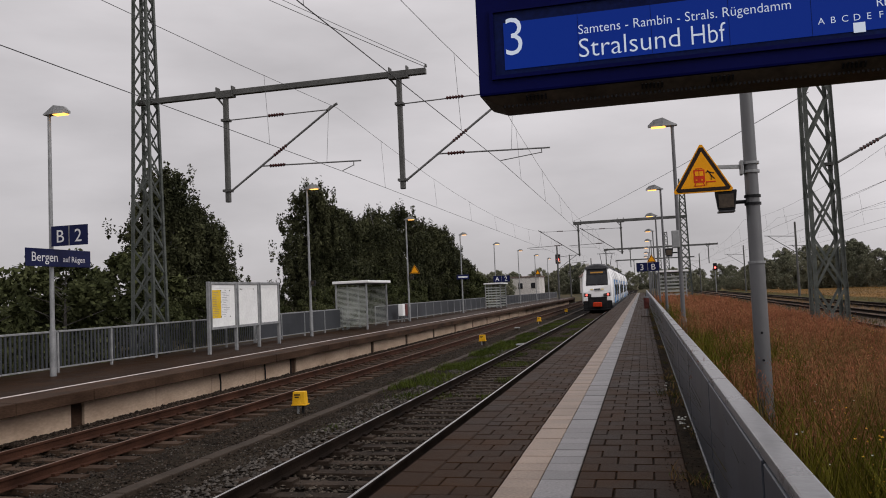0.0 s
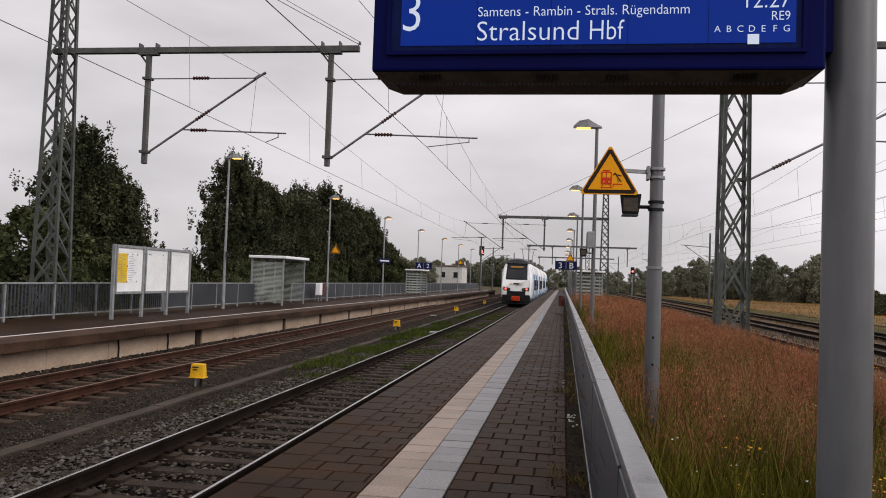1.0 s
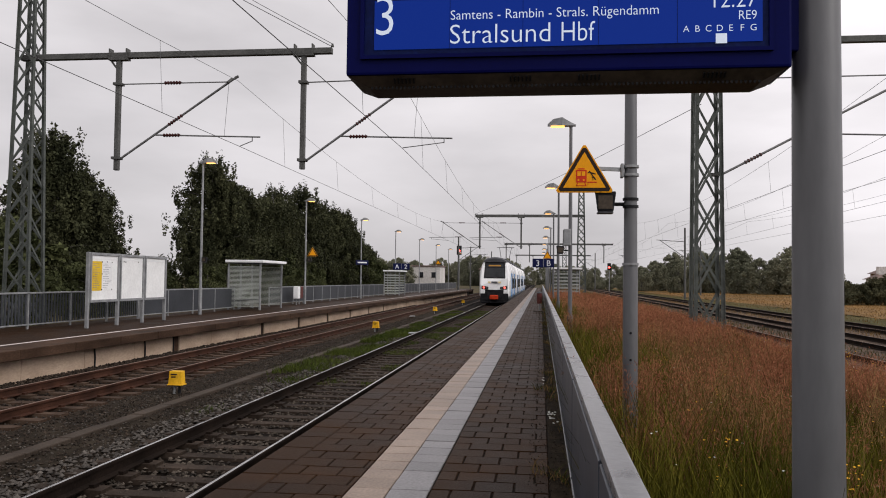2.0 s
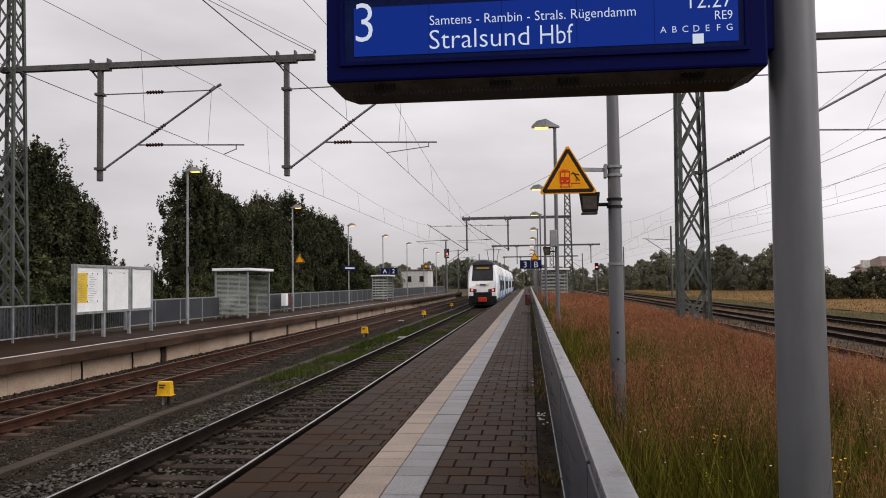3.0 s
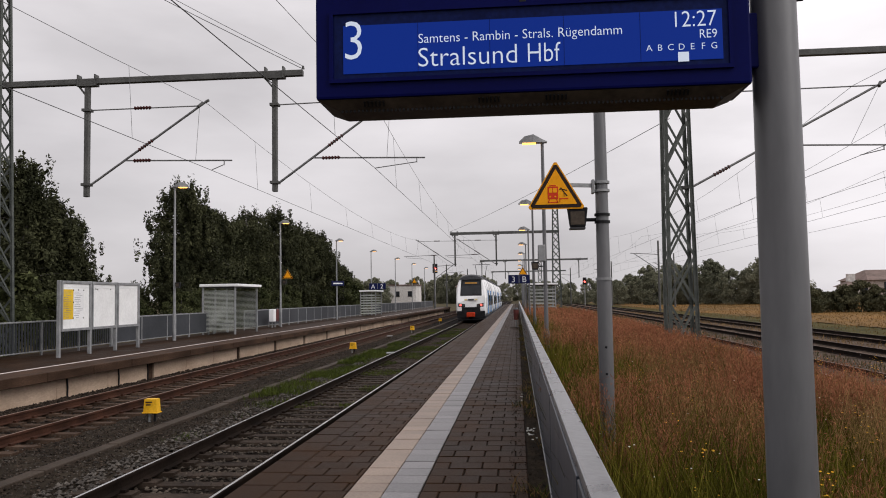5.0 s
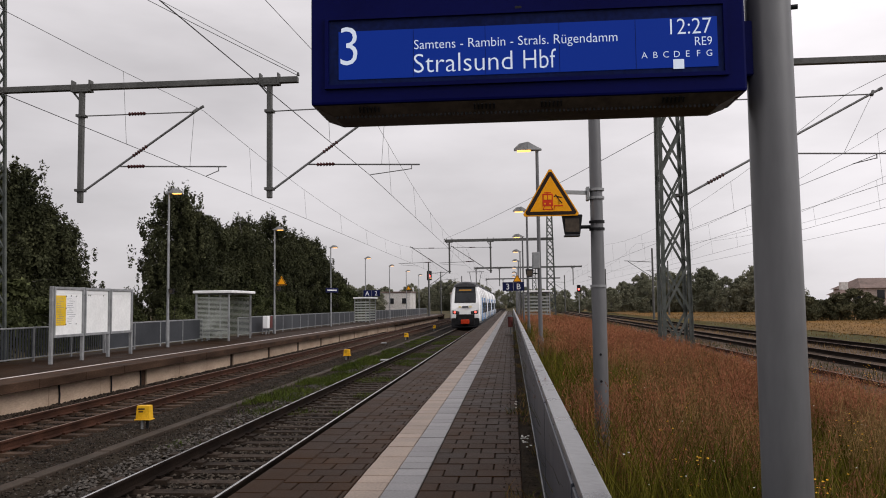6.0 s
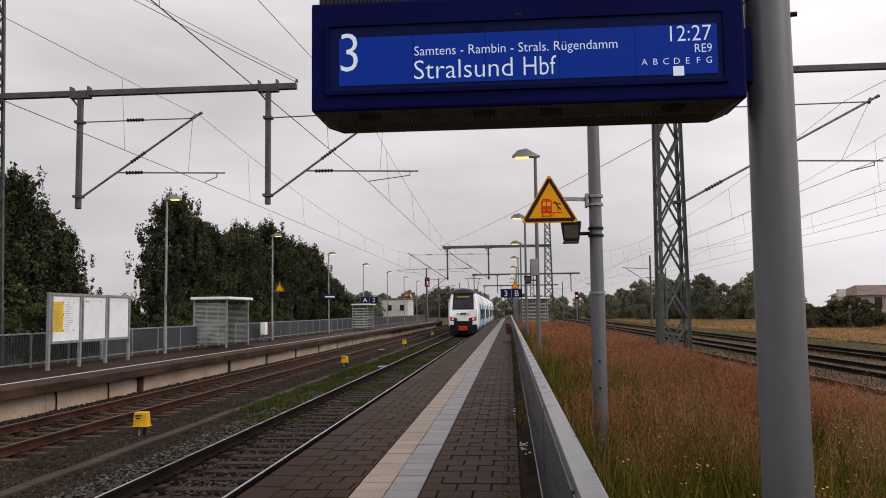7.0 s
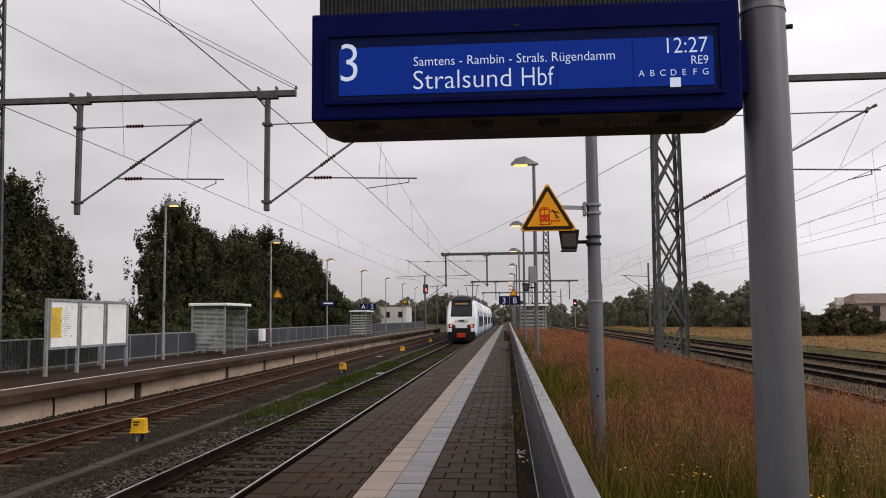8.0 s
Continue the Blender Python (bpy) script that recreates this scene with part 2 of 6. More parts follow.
M_TRAINB = mat("train_light_blue", (0.10, 0.27, 0.56), (0.13, 0.32, 0.62), 0.3, 0, 0.6, 10, 0, grain=0.03)
M_TRAING = mat("train_grey_skirt", (0.05, 0.05, 0.055), (0.09, 0.09, 0.095), 0.5, 0, 1, 10, 0.0)
M_WIN = mat("dark_window_glass", (0.008, 0.009, 0.011), (0.018, 0.02, 0.023), 0.08, 0, 1, 10, 0, grain=0.05, spec=0.35)
M_COUPLER = mat("orange_red_coupler", (0.385, 0.03, 0.009), (0.476, 0.042, 0.012), 0.5, 0, 5, 30, 0.1)
M_WING = mat("faded_yellow_print", (0.5, 0.42, 0.22), (0.6, 0.5, 0.28), 0.4, 0, 2, 20, 0, grain=0.05)
M_ROOF = mat("roof_tile_brown", (0.1224, 0.08928, 0.07722), (0.1958, 0.1428, 0.1247), 0.8, 0, 0.5, 4, 0.2)
M_BRICKISH = mat("weathered_render", (0.26, 0.215, 0.19), (0.36, 0.3, 0.27), 0.85, 0, 0.3, 4, 0.1)
M_HOUSE = mat("plaster_wall", (0.48, 0.455, 0.43), (0.6, 0.575, 0.55), 0.85, 0, 0.3, 4, 0.1)
M_GLASSP = glass("shelter_glass", (0.06, 0.075, 0.07), 0.08, 0.10)
M_SHOP = glass("frosted_stripe", (0.6, 0.63, 0.58), 0.4, 0.6)
M_SHOP_F = glass("faint_frosted_stripe", (0.55, 0.57, 0.53), 0.4, 0.4)
M_GRAVEL = mat("fine_gravel", (0.01267, 0.009728, 0.006746), (0.03468, 0.02752, 0.0199), 0.9, 0, 1.4, 55, 0.6, grain=0.45, spec=0.03)
M_TRASH = mat("bin_red", (0.07, 0.022, 0.02), (0.13, 0.04, 0.035), 0.5, 0, 4, 30, 0.1)
M_LAMP = glow("sodium_lamp", (1.0, 0.46, 0.09), 3.2)
M_LCD = glow("blue_backlit_screen", (0.001, 0.028, 0.32), 0.54, (0.002, 0.01, 0.06))
M_LCDTXT = glow("screen_white_text", (0.66, 0.78, 1.0), 0.52, (0.4, 0.4, 0.4))
M_SIGNTXT = mat("white_lettering", (0.6, 0.6, 0.62), (0.7, 0.7, 0.72), 0.5, 0, 5, 40, 0.0, grain=0.03)
M_TAIL = glow("red_tail_lamp", (1.0, 0.10, 0.06), 1.6)
M_SIGRED = glow("red_signal_lamp", (1.0, 0.06, 0.05), 9.0)
M_DEST = glow("amber_led", (1.0, 0.45, 0.05), 0.3, (0.02, 0.02, 0.02))


# ---- mesh helpers ----
def box(bm, x0, x1, y0, y1, z0, z1):
    v = [bm.verts.new((x, y, z)) for z in (z0, z1) for x, y in ((x0, y0), (x1, y0), (x1, y1), (x0, y1))]
    for f in ((3, 2, 1, 0), (4, 5, 6, 7), (0, 1, 5, 4), (1, 2, 6, 5), (2, 3, 7, 6), (3, 0, 4, 7)):
        bm.faces.new([v[i] for i in f])
    return bm


def bevel(bm, w, seg=1):
    bmesh.ops.bevel(bm, geom=list(bm.edges), offset=w, segments=seg, affect="EDGES", profile=0.6)
    return bm


def bbox(x0, x1, y0, y1, z0, z1, w=0.01, seg=1):
    bm = box(bmesh.new(), x0, x1, y0, y1, z0, z1)
    return bevel(bm, w, seg) if w else bm


def tube(bm, p0, p1, r, r2=None, seg=10):
    p0, p1 = Vector(p0), Vector(p1)
    r2 = r if r2 is None else r2
    d = (p1 - p0).normalized()
    a = d.cross(Vector((0, 0, 1)) if abs(d.z) < 0.9 else Vector((1, 0, 0))).normalized()
    b = d.cross(a)
    rings = []
    for p, q in ((p0, r), (p1, r2)):
        rings.append([bm.verts.new(p + q * (math.cos(k) * a + math.sin(k) * b)) for k in (2 * math.pi * i / seg for i in range(seg))])
    for i in range(seg):
        j = (i + 1) % seg
        f = bm.faces.new((rings[0][i], rings[0][j], rings[1][j], rings[1][i]))
        f.smooth = seg > 5
    for ring in (rings[0][::-1], rings[1]):
        bm.faces.new([bm.verts.new(v.co) for v in ring])
    return bm


def bar(bm, p0, p1, w, h):
    """A flat bar of section w by h from p0 to p1."""
    p0, p1 = Vector(p0), Vector(p1)
    d = (p1 - p0).normalized()
    a = d.cross(Vector((0, 0, 1)) if abs(d.z) < 0.95 else Vector((0, 1, 0))).normalized()
    b = d.cross(a)
    rings = [[bm.verts.new(p + sx * w / 2 * a + sy * h / 2 * b) for sx, sy in ((-1, -1), (1, -1), (1, 1), (-1, 1))] for p in (p0, p1)]
    for i in range(4):
        j = (i + 1) % 4
        bm.faces.new((rings[0][i], rings[0][j], rings[1][j], rings[1][i]))
    bm.faces.new(rings[0][::-1])
    bm.faces.new(rings[1])
    return bm


def mesh_of(name, bm, material):
    bmesh.ops.recalc_face_normals(bm, faces=bm.faces)
    me = bpy.data.meshes.new(name)
    bm.to_mesh(me)
    bm.free()
    me.materials.append(material)
    return me


def part(name, bm, material, parent=None, label=""):
    ob = new(name, mesh_of(name, bm, material))
    if parent is not None:
        ob.parent = parent
    return tagged(ob, label)


def thing(name, label, category, at=(0, 0, 0), group="", kind=""):
    ob = new(name)
    ob.empty_display_size = 0.2
    ob.location = at
    return tagged(ob, label, category, group, kind)


def structure(name, bm, material, label, category):
    ob = new(name, mesh_of(name, bm, material))
    return tagged(ob, label, category, "", "structure")


def data_mesh(name, verts, faces, material, parent=None, smooth=False):
    me = bpy.data.meshes.new(name)
    me.from_pydata([tuple(v) for v in verts], [], [tuple(f) for f in faces])
    me.materials.append(material)
    me.update()
    ob = new(name, me)
    if parent is not None:
        ob.parent = parent
    return ob


def words(name, text, size, m, material, parent=None, label="", align="LEFT", depth=0.002, squeeze=1.0):
    """Lettering in the built-in font, turned into a mesh; m is its local pose."""
    cu = bpy.data.curves.new(name, "FONT")
    cu.body, cu.size, cu.extrude, cu.align_x = text, size, depth, align
    cu.resolution_u = 3
    cu.offset = -0.010 * size if depth < 0.001 else 0.0
    tmp = new(name + "_tmp", cu)
    bpy.context.view_layer.update()
    me = bpy.data.meshes.new_from_object(tmp.evaluated_get(bpy.context.evaluated_depsgraph_get()))
    bpy.data.objects.remove(tmp)
    bpy.data.curves.remove(cu)
    me.transform(m @ Matrix.Diagonal((squeeze, 1, 1, 1)))
    me.materials.clear()
    me.materials.append(material)
    # one object for each letter: islands that overlap sideways belong together
    bm = bmesh.new()
    bm.from_mesh(me)
    bpy.data.meshes.remove(me)
    groups, seen = [], set()
    inv = m.inverted()
    for f0 in bm.faces:
        if f0.index in seen:
            continue
        stack, isl = [f0], []
        seen.add(f0.index)
        while stack:
            f = stack.pop()
            isl.append(f)
            for e in f.edges:
                for g in e.link_faces:
                    if g.index not in seen:
                        seen.add(g.index)
                        stack.append(g)
        xs = [(inv @ v.co).x for f in isl for v in f.verts]
        groups.append([min(xs), max(xs), isl])
    groups.sort(key=lambda g: g[0])
    merged = []
    for lo, hi, isl in groups:
        if merged and min(hi, merged[-1][1]) - lo > 0.35 * min(hi - lo, merged[-1][1] - merged[-1][0]):
            merged[-1][1] = max(hi, merged[-1][1])
            merged[-1][2] += isl
        else:
            merged.append([lo, hi, isl])
    for lo, hi, isl in merged:
        b = bmesh.new()
        idx = {}
        for f in isl:
            for v in f.verts:
                if v not in idx:
                    idx[v] = b.verts.new(v.co)
        for f in isl:
            b.faces.new([idx[v] for v in f.verts])
        part("letter", b, material, parent, label)
    bm.free()


FRONT = pose(0, 0, 0, 90, 0, 0)

# ---- large structure ----
# one ground sheet to the horizon; its section across the line
SECTION = [(-2500, 0.5), (-300, 0.3), (-45, 0.1), (-20, -0.2), (-15.4, -0.3), (-12.5, -0.9), (-2.4, -0.9), (-0.6, -0.8), (0.62, -0.35),
           (6.6, -0.45), (7.6, -0.78), (17.8, -0.78), (20, -0.68), (60, -0.62), (90, -0.12), (110, 0.45), (300, 1.5), (2500, 2.0)]
verts, faces = [], []
rows_y = [-400, -30, 0, 20, 60, 120, 200, 400, 800, 1600, 3500]
for y in rows_y:
    for x, z in SECTION:
        verts.append((x, y, z))
n = len(SECTION)
for j in range(len(rows_y) - 1):
    for i in range(n - 1):
        faces.append((j * n + i, j * n + i + 1, (j + 1) * n + i + 1, (j + 1) * n + i))
ground = data_mesh("ground", verts, faces, M_GROUND)
tagged(ground, "rough grassy ground with brown and green patches", "ground", "", "structure")


def sheet(name, x0, x1, y0, y1, z, step, amp, material, label, category, seed=0.0):
    nx, ny = max(1, int((x1 - x0) / step)), max(1, int((y1 - y0) / step))
    v, f = [], []
    for j in range(ny + 1):
        for i in range(nx + 1):
            x, y = x0 + (x1 - x0) * i / nx, y0 + (y1 - y0) * j / ny
            v.append((x, y, z + amp * noise.noise((x * 2.1 + seed, y * 2.1, 0.3)) + amp * 0.6 * noise.noise((x * 7, y * 7 + seed, 1.3))))
    for j in range(ny):
        for i in range(nx):
            a = j * (nx + 1) + i
            f.append((a, a + 1, a + nx + 2, a + nx + 1))
    return tagged(data_mesh(name, v, f, material), label, category, "", "structure")


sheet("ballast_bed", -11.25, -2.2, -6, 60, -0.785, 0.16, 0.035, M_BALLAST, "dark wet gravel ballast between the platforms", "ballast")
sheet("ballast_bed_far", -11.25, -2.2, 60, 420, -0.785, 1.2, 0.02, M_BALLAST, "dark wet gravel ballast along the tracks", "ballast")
sheet("gravel_strip", -7.7, -5.35, 2, 60, -0.752, 0.2, 0.02, M_GRAVEL, "fine brown-grey gravel path between the tracks", "gravel")
sheet("ballast_bed_yard", 7.5, 17.6, -6, 300, -0.72, 0.6, 0.03, M_YARD, "gravel ballast of the yard tracks beyond the grass", "ballast")
sheet("verge", 17.65, 21.5, -20, 260, -0.60, 1.5, 0.05, M_ROUGHG, "green and brown rough verge beyond the yard tracks", "verge")
sheet("meadow", 21, 90, -20, 260, -0.575, 1.5, 0.05, M_FIELD, "ochre dry meadow beyond the yard tracks", "meadow")

# platform by the camera
bm = box(bmesh.new(), -2.16, 0.16, -8, 175, -0.86, -0.012)
platform = structure("platform", bm, M_JOINT, "platform of wet dark pavers with pale edge strip", "platform")
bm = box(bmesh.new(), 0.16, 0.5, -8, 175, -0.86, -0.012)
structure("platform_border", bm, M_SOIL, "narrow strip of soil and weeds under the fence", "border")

# the far platform
far_platform = tagged(new("platform_far"), "far platform with stained overhanging edge and panelled retaining wall", "platform", "", "structure")
part("slab", box(bmesh.new(), -15.3, -11.51, 2, 140, -0.16, -0.004), M_PAVER, far_platform)
y = 2.0
while y < 125:
    bm = bbox(-11.5, -10.6 + random.uniform(-0.008, 0.008), y + 0.006, y + 2.0 - 0.006, -0.22, 0.0, 0.012)
    part("edge_slab", bm, M_EDGE, far_platform)
    y += 2.0
part("white_line", box(bmesh.new(), -11.62, -11.51, 2, 126, 0.0, 0.006), M_LINE, far_platform, "worn white safety line")
part("wall_core", box(bmesh.new(), -12.4, -11.12, 2, 126, -0.88, -0.18), M_EDGE, far_platform)
pillars = [4.0, 9.0, 14.0, 24.0, 31.6] + [36.5 + 5.0 * k for k in range(18)]
for i, (y0, y1) in enumerate(zip(pillars[:-1], pillars[1:])):
    part("wall_pillar", bbox(-11.2, -11.02, y0 - 0.17, y0 + 0.17, -0.9, -0.222, 0.01), M_EDGE, far_platform, "dark stained pillar" if i == 0 else "")
    k = max(1, round((y1 - y0 - 0.34) / 2.45))
    ln = (y1 - y0 - 0.36) / k
    for q in range(k):
        ya = y0 + 0.18 + q * ln
        part("wall_panel", bbox(-11.2, -10.98 + random.uniform(-0.008, 0.008), ya + 0.008, ya + ln - 0.008, -0.9, -0.225, 0.008), M_WALLP, far_platform, "pale stained concrete panel" if i + q == 0 else "")
bm = box(bmesh.new(), -15.3, -11.6, 139.9, 140.1, -0.9, -0.02)
part("end_wall", bm, M_CONC, far_platform)

for yy in (19.4, 21.95, 23.7):
    bm = bmesh.new()
    tube(bm, (-10.955, yy, -0.9), (-10.955, yy + 0.02, -0.5), 0.022, None, 8)
    tube(bm, (-10.955, yy + 0.02, -0.5), (-10.94, yy - 0.05, -0.24), 0.022, None, 8)
    part("cable", bm, M_BLACK, far_platform, "short black cable")

# cable trough between the tracks
trough = thing("cable_trough", "pale concrete cable trough sunk between the two tracks", "cable trough")
y = 4.0
while y < 110:
    bm = bbox(-6.55, -6.33, y + 0.006, y + 0.99, -0.80, -0.695 + random.uniform(-0.008, 0.008), 0.01)
    part("trough_lid", bm, M_CONC, trough)
    y += 1.0

# ---- tracks ----
def rail_bm(x, y0, y1, top, head):
    """The side profile of a flat-bottomed rail (or only its running face)."""
    if head:
        prof = [(-0.017, -0.001), (-0.014, 0.0025), (0.014, 0.0025), (0.017, -0.001)]
    else:
        prof = [(-0.075, -0.16), (-0.075, -0.148), (-0.012, -0.13), (-0.010, -0.045), (-0.036, -0.035), (-0.036, -0.004), (-0.03, 0.0),
                (0.03, 0.0), (0.036, -0.004), (0.036, -0.035), (0.010, -0.045), (0.012, -0.13), (0.075, -0.148), (0.075, -0.16)]
    b = bmesh.new()
    r0 = [b.verts.new((x + px, y0, top + pz)) for px, pz in prof]
    r1 = [b.verts.new((x + px, y1, top + pz)) for px, pz in prof]
    k = len(prof)
    for a in range(k if not head else k - 1):
        c = (a + 1) % k
        b.faces.new((r0[a], r0[c], r1[c], r1[a]))
    return b


SLEEPER_ME = {}


def sleeper_mesh(key, material):
    if key not in SLEEPER_ME:
        b = bmesh.new()
        for x0, x1, h in ((-1.3, -0.5, 0.0), (-0.5, 0.5, -0.035), (0.5, 1.3, 0.0)):
            lo = [b.verts.new((x, yy, -0.18)) for x, yy in ((x0, -0.14), (x1, -0.14), (x1, 0.14), (x0, 0.14))]
            hi = [b.verts.new((x, yy, h)) for x, yy in ((x0, -0.11), (x1, -0.11), (x1, 0.11), (x0, 0.11))]
            for i in range(4):
                j = (i + 1) % 4
                b.faces.new((lo[i], lo[j], hi[j], hi[i]))
            b.faces.new(hi)
        SLEEPER_ME[key] = mesh_of("sleeper", b, material)
    return SLEEPER_ME[key]


def track(label, x, top, y0, y1, side, head, sleeper, key, near):
    t = thing("railway_track", label, "railway track", (x, 0, top))
    for s in (-0.753, 0.753):
        r = part("rail", rail_bm(s, y0, y1, 0, False), side, t)
        part("running_face", rail_bm(s, y0, y1, 0, True), head, r, "polished running face" if head is M_SHINE else "")
    yy, k = y0 + 0.3, 0
    far = bmesh.new()
    while yy < y1 - 0.2:
        if near[0] <= yy <= near[1]:
            o = new("sleeper", sleeper_mesh(key, sleeper))
            o.parent = t
            o.location = (random.uniform(-0.015, 0.015), yy + random.uniform(-0.02, 0.02), -0.162)
            o.rotation_euler = (0, 0, random.uniform(-0.012, 0.012))
        elif yy < 160:
            box(far, -1.3, 1.3, yy - 0.12, yy + 0.12, -0.30, -0.165)
        yy += 0.6
    o = part("distant_sleeper_set", far, sleeper, t)
    tagged(o, kind="stuff")
    # clips that hold the rails
    clips = bmesh.new()
    yy = y0 + 0.3
    while yy < 45:
        if yy > near[0]:
            for s in (-0.753, 0.753):
                for d in (-0.10, 0.10):
                    box(clips, s + d - 0.03, s + d + 0.03, yy - 0.05, yy + 0.05, -0.163, -0.125)
        yy += 0.6
    if len(clips.verts):
        tagged(part("clip_set", clips, side, t), kind="stuff")
    else:
        clips.free()
    return t


track("near railway track with polished rails on dark sleepers", -4.0, -0.55, -6, 420, M_RAIL_D, M_SHINE, M_SLEEPER, "near", (4, 120))
track("rust-brown railway track along the far platform", -8.93, -0.55, -6, 420, M_RUST, M_SHINE_R, M_SLEEPER_B, "far", (7, 120))
track("rusty yard track behind the tall grass", 8.65, -0.55, -6, 300, M_RUST, M_SHINE_R, M_SLEEPER_B, "far", (500, 501))
track("dark yard track beyond the grass", 12.5, -0.55, -6, 300, M_RAIL_D, M_SHINE_R, M_SLEEPER, "near", (500, 501))
track("old yard track at the meadow", 16.4, -0.55, -6, 300, M_RAIL_D, M_SHINE_R, M_SLEEPER, "near", (500, 501))


# loose ballast stones
def stones(name, count, xr, yr, z, size, material, label, seed, keep=None):
    rng = np.random.default_rng(seed)
    base = np.array([(1, 0, 0), (-1, 0, 0), (0, 1, 0), (0, -1, 0), (0, 0, 1), (0, 0, -1)], float)
    tri = np.array([(0, 2, 4), (2, 1, 4), (1, 3, 4), (3, 0, 4), (2, 0, 5), (1, 2, 5), (3, 1, 5), (0, 3, 5)])
    x = rng.uniform(*xr, count)
    y = yr[0] + (yr[1] - yr[0]) * rng.uniform(0, 1, count) ** 1.7
    if keep is not None:
        ok = keep(x, y)
        x, y = x[ok], y[ok]
    k = len(x)
    s = rng.uniform(0.5, 1.0, (k, 1, 3)) * size
    v = base[None] * s * rng.uniform(0.7, 1.2, (k, 6, 1))
    ang = rng.uniform(0, 6.28, k)
    ca, sa = np.cos(ang)[:, None], np.sin(ang)[:, None]
    vx, vy, vz = v[..., 0] * ca - v[..., 1] * sa, v[..., 0] * sa + v[..., 1] * ca, v[..., 2] * 0.7 + rng.uniform(-0.2, 0.2, (k, 1)) * v[..., 0]
    out = np.stack([vx + x[:, None], vy + y[:, None], vz + z + rng.uniform(-0.012, 0.02, (k, 1))], -1).reshape(-1, 3)
    f = (tri[None] + (np.arange(k) * 6)[:, None, None]).reshape(-1, 3)
    return tagged(data_mesh(name, out.tolist(), f.tolist(), material), label, "gravel", "", "stuff")


stones("ballast_stones", 19000, (-5.5, -2.3), (5, 60), -0.772, 0.042, M_STONE_N, "grey brown wet ballast stones between the rails", 1)
stones("ballast_shoulder", 9000, (-10.95, -10.3), (12, 70), -0.73, 0.045, M_STONE, "dark ballast stones heaped along the retaining wall", 7)
stones("pale_ballast_stones", 2800, (-5.75, -5.05), (6, 40), -0.725, 0.045, M_STONE_L, "paler fresh ballast stones beside the rail", 2)
stones("ballast_stones", 14000, (-10.95, -6.8), (10, 70), -0.77, 0.042, M_STONE, "dark brown ballast stones of the far track", 3)
stones("gravel", 15000, (-7.6, -5.4), (6, 48), -0.742, 0.026, M_STONE, "fine dark gravel between the tracks", 4)

stones("pale_gravel", 5200, (-8.0, -5.4), (6, 48), -0.738, 0.021, M_STONE_L, "scattered pale gravel between the tracks", 5)

# ---- fence by the camera ----
fence = thing("platform_fence", "low solid sheet-metal platform fence with wide grey cap", "fence", (0, 0, 0))
y = -7.3
while y < 120:
    ln = 2.82
    part("sheet_panel", bbox(0.318, 0.346, y + 0.03, y + ln - 0.03, 0.03, 0.80, 0.004), M_PANEL, fence)
    part("post", bbox(0.35, 0.41, y - 0.03, y + 0.03, -0.05, 0.80, 0.006), M_GALV, fence)
    part("bottom_rail", box(bmesh.new(), 0.309, 0.317, y + 0.03, y + ln - 0.03, 0.03, 0.05), M_GALV, fence)
    y += ln
y = -4.75
while y < 118:
    part("cap_rail", bbox(0.326, 0.434, y + 0.004, y + 5.636, 0.80, 0.855, 0.012, 2), M_CAP, fence, "wet grey cap rail")
    y += 5.64


# ---- fence on the far platform ----
def far_fence(y0, y1, sheet_from):
    f = thing("platform_fence", "waist-high grey metal fence along the far platform", "fence")
    x = -14.5
    k = int((y1 - y0) / 2.1)
    st = (y1 - y0) / k
    for i in range(k + 1):
        part("post", bbox(x - 0.03, x + 0.03, y0 + i * st - 0.03, y0 + i * st + 0.03, -0.02, 1.0, 0.006), M_GALV, f)
    for i in range(k):
        a, b = y0 + i * st + 0.03, y0 + (i + 1) * st - 0.03
        part("top_rail", bbox(x - 0.03, x + 0.03, a - 0.06, b + 0.06, 1.0, 1.05, 0.008), M_GALV, f)
        part("bottom_rail", bbox(x - 0.02, x + 0.02, a, b, 0.10, 0.14, 0.005), M_GALV, f)
        if a >= sheet_from:
            part("sheet_panel", bbox(x - 0.012, x + 0.012, a, b, 0.142, 0.998, 0.003), M_PANEL_L, f)
        else:
            for s in range(14):
                yy = a + (s + 0.5) * (b - a) / 14
                part("baluster", box(bmesh.new(), x - 0.012, x + 0.012, yy - 0.03, yy + 0.03, 0.142, 0.998), M_PANEL_L, f)
    return f


far_fence(3.0, 28.2, 26.5)
far_fence(28.3, 37.4, 28.0)
far_fence(42.4, 74.0, 44.5)
far_fence(80.0, 139.0, 79.0)

# ---- departure display ----
disp = thing("departure_display", "blue backlit departure display above the platform", "display", (0.155, 4.2, 2.5))
W = 0.995
part("housing", bbox(-W, W + 0.012, 0.0, 0.34, 0.0, 0.52, 0.012, 2), M_NAVY, disp, "navy blue metal housing")
bm = bmesh.new()
for x0, x1, z0, z1 in ((-W + 0.07, W - 0.07, 0.40, 0.418), (-W + 0.07, W - 0.07, 0.072, 0.09), (-W + 0.07, -W + 0.088, 0.09, 0.40), (W - 0.088, W - 0.07, 0.09, 0.40)):
    box(bm, x0, x1, -0.016, 0.0, z0, z1)
part("bezel", bm, M_NAVY, disp)
part("screen_surround", box(bmesh.new(), -W + 0.088, W - 0.088, -0.004, 0.0, 0.09, 0.40), M_DARKB, disp)
screen = part("screen", box(bmesh.new(), -W + 0.135, W - 0.115, -0.008, -0.0045, 0.115, 0.345), M_LCD, disp, "glowing blue screen")
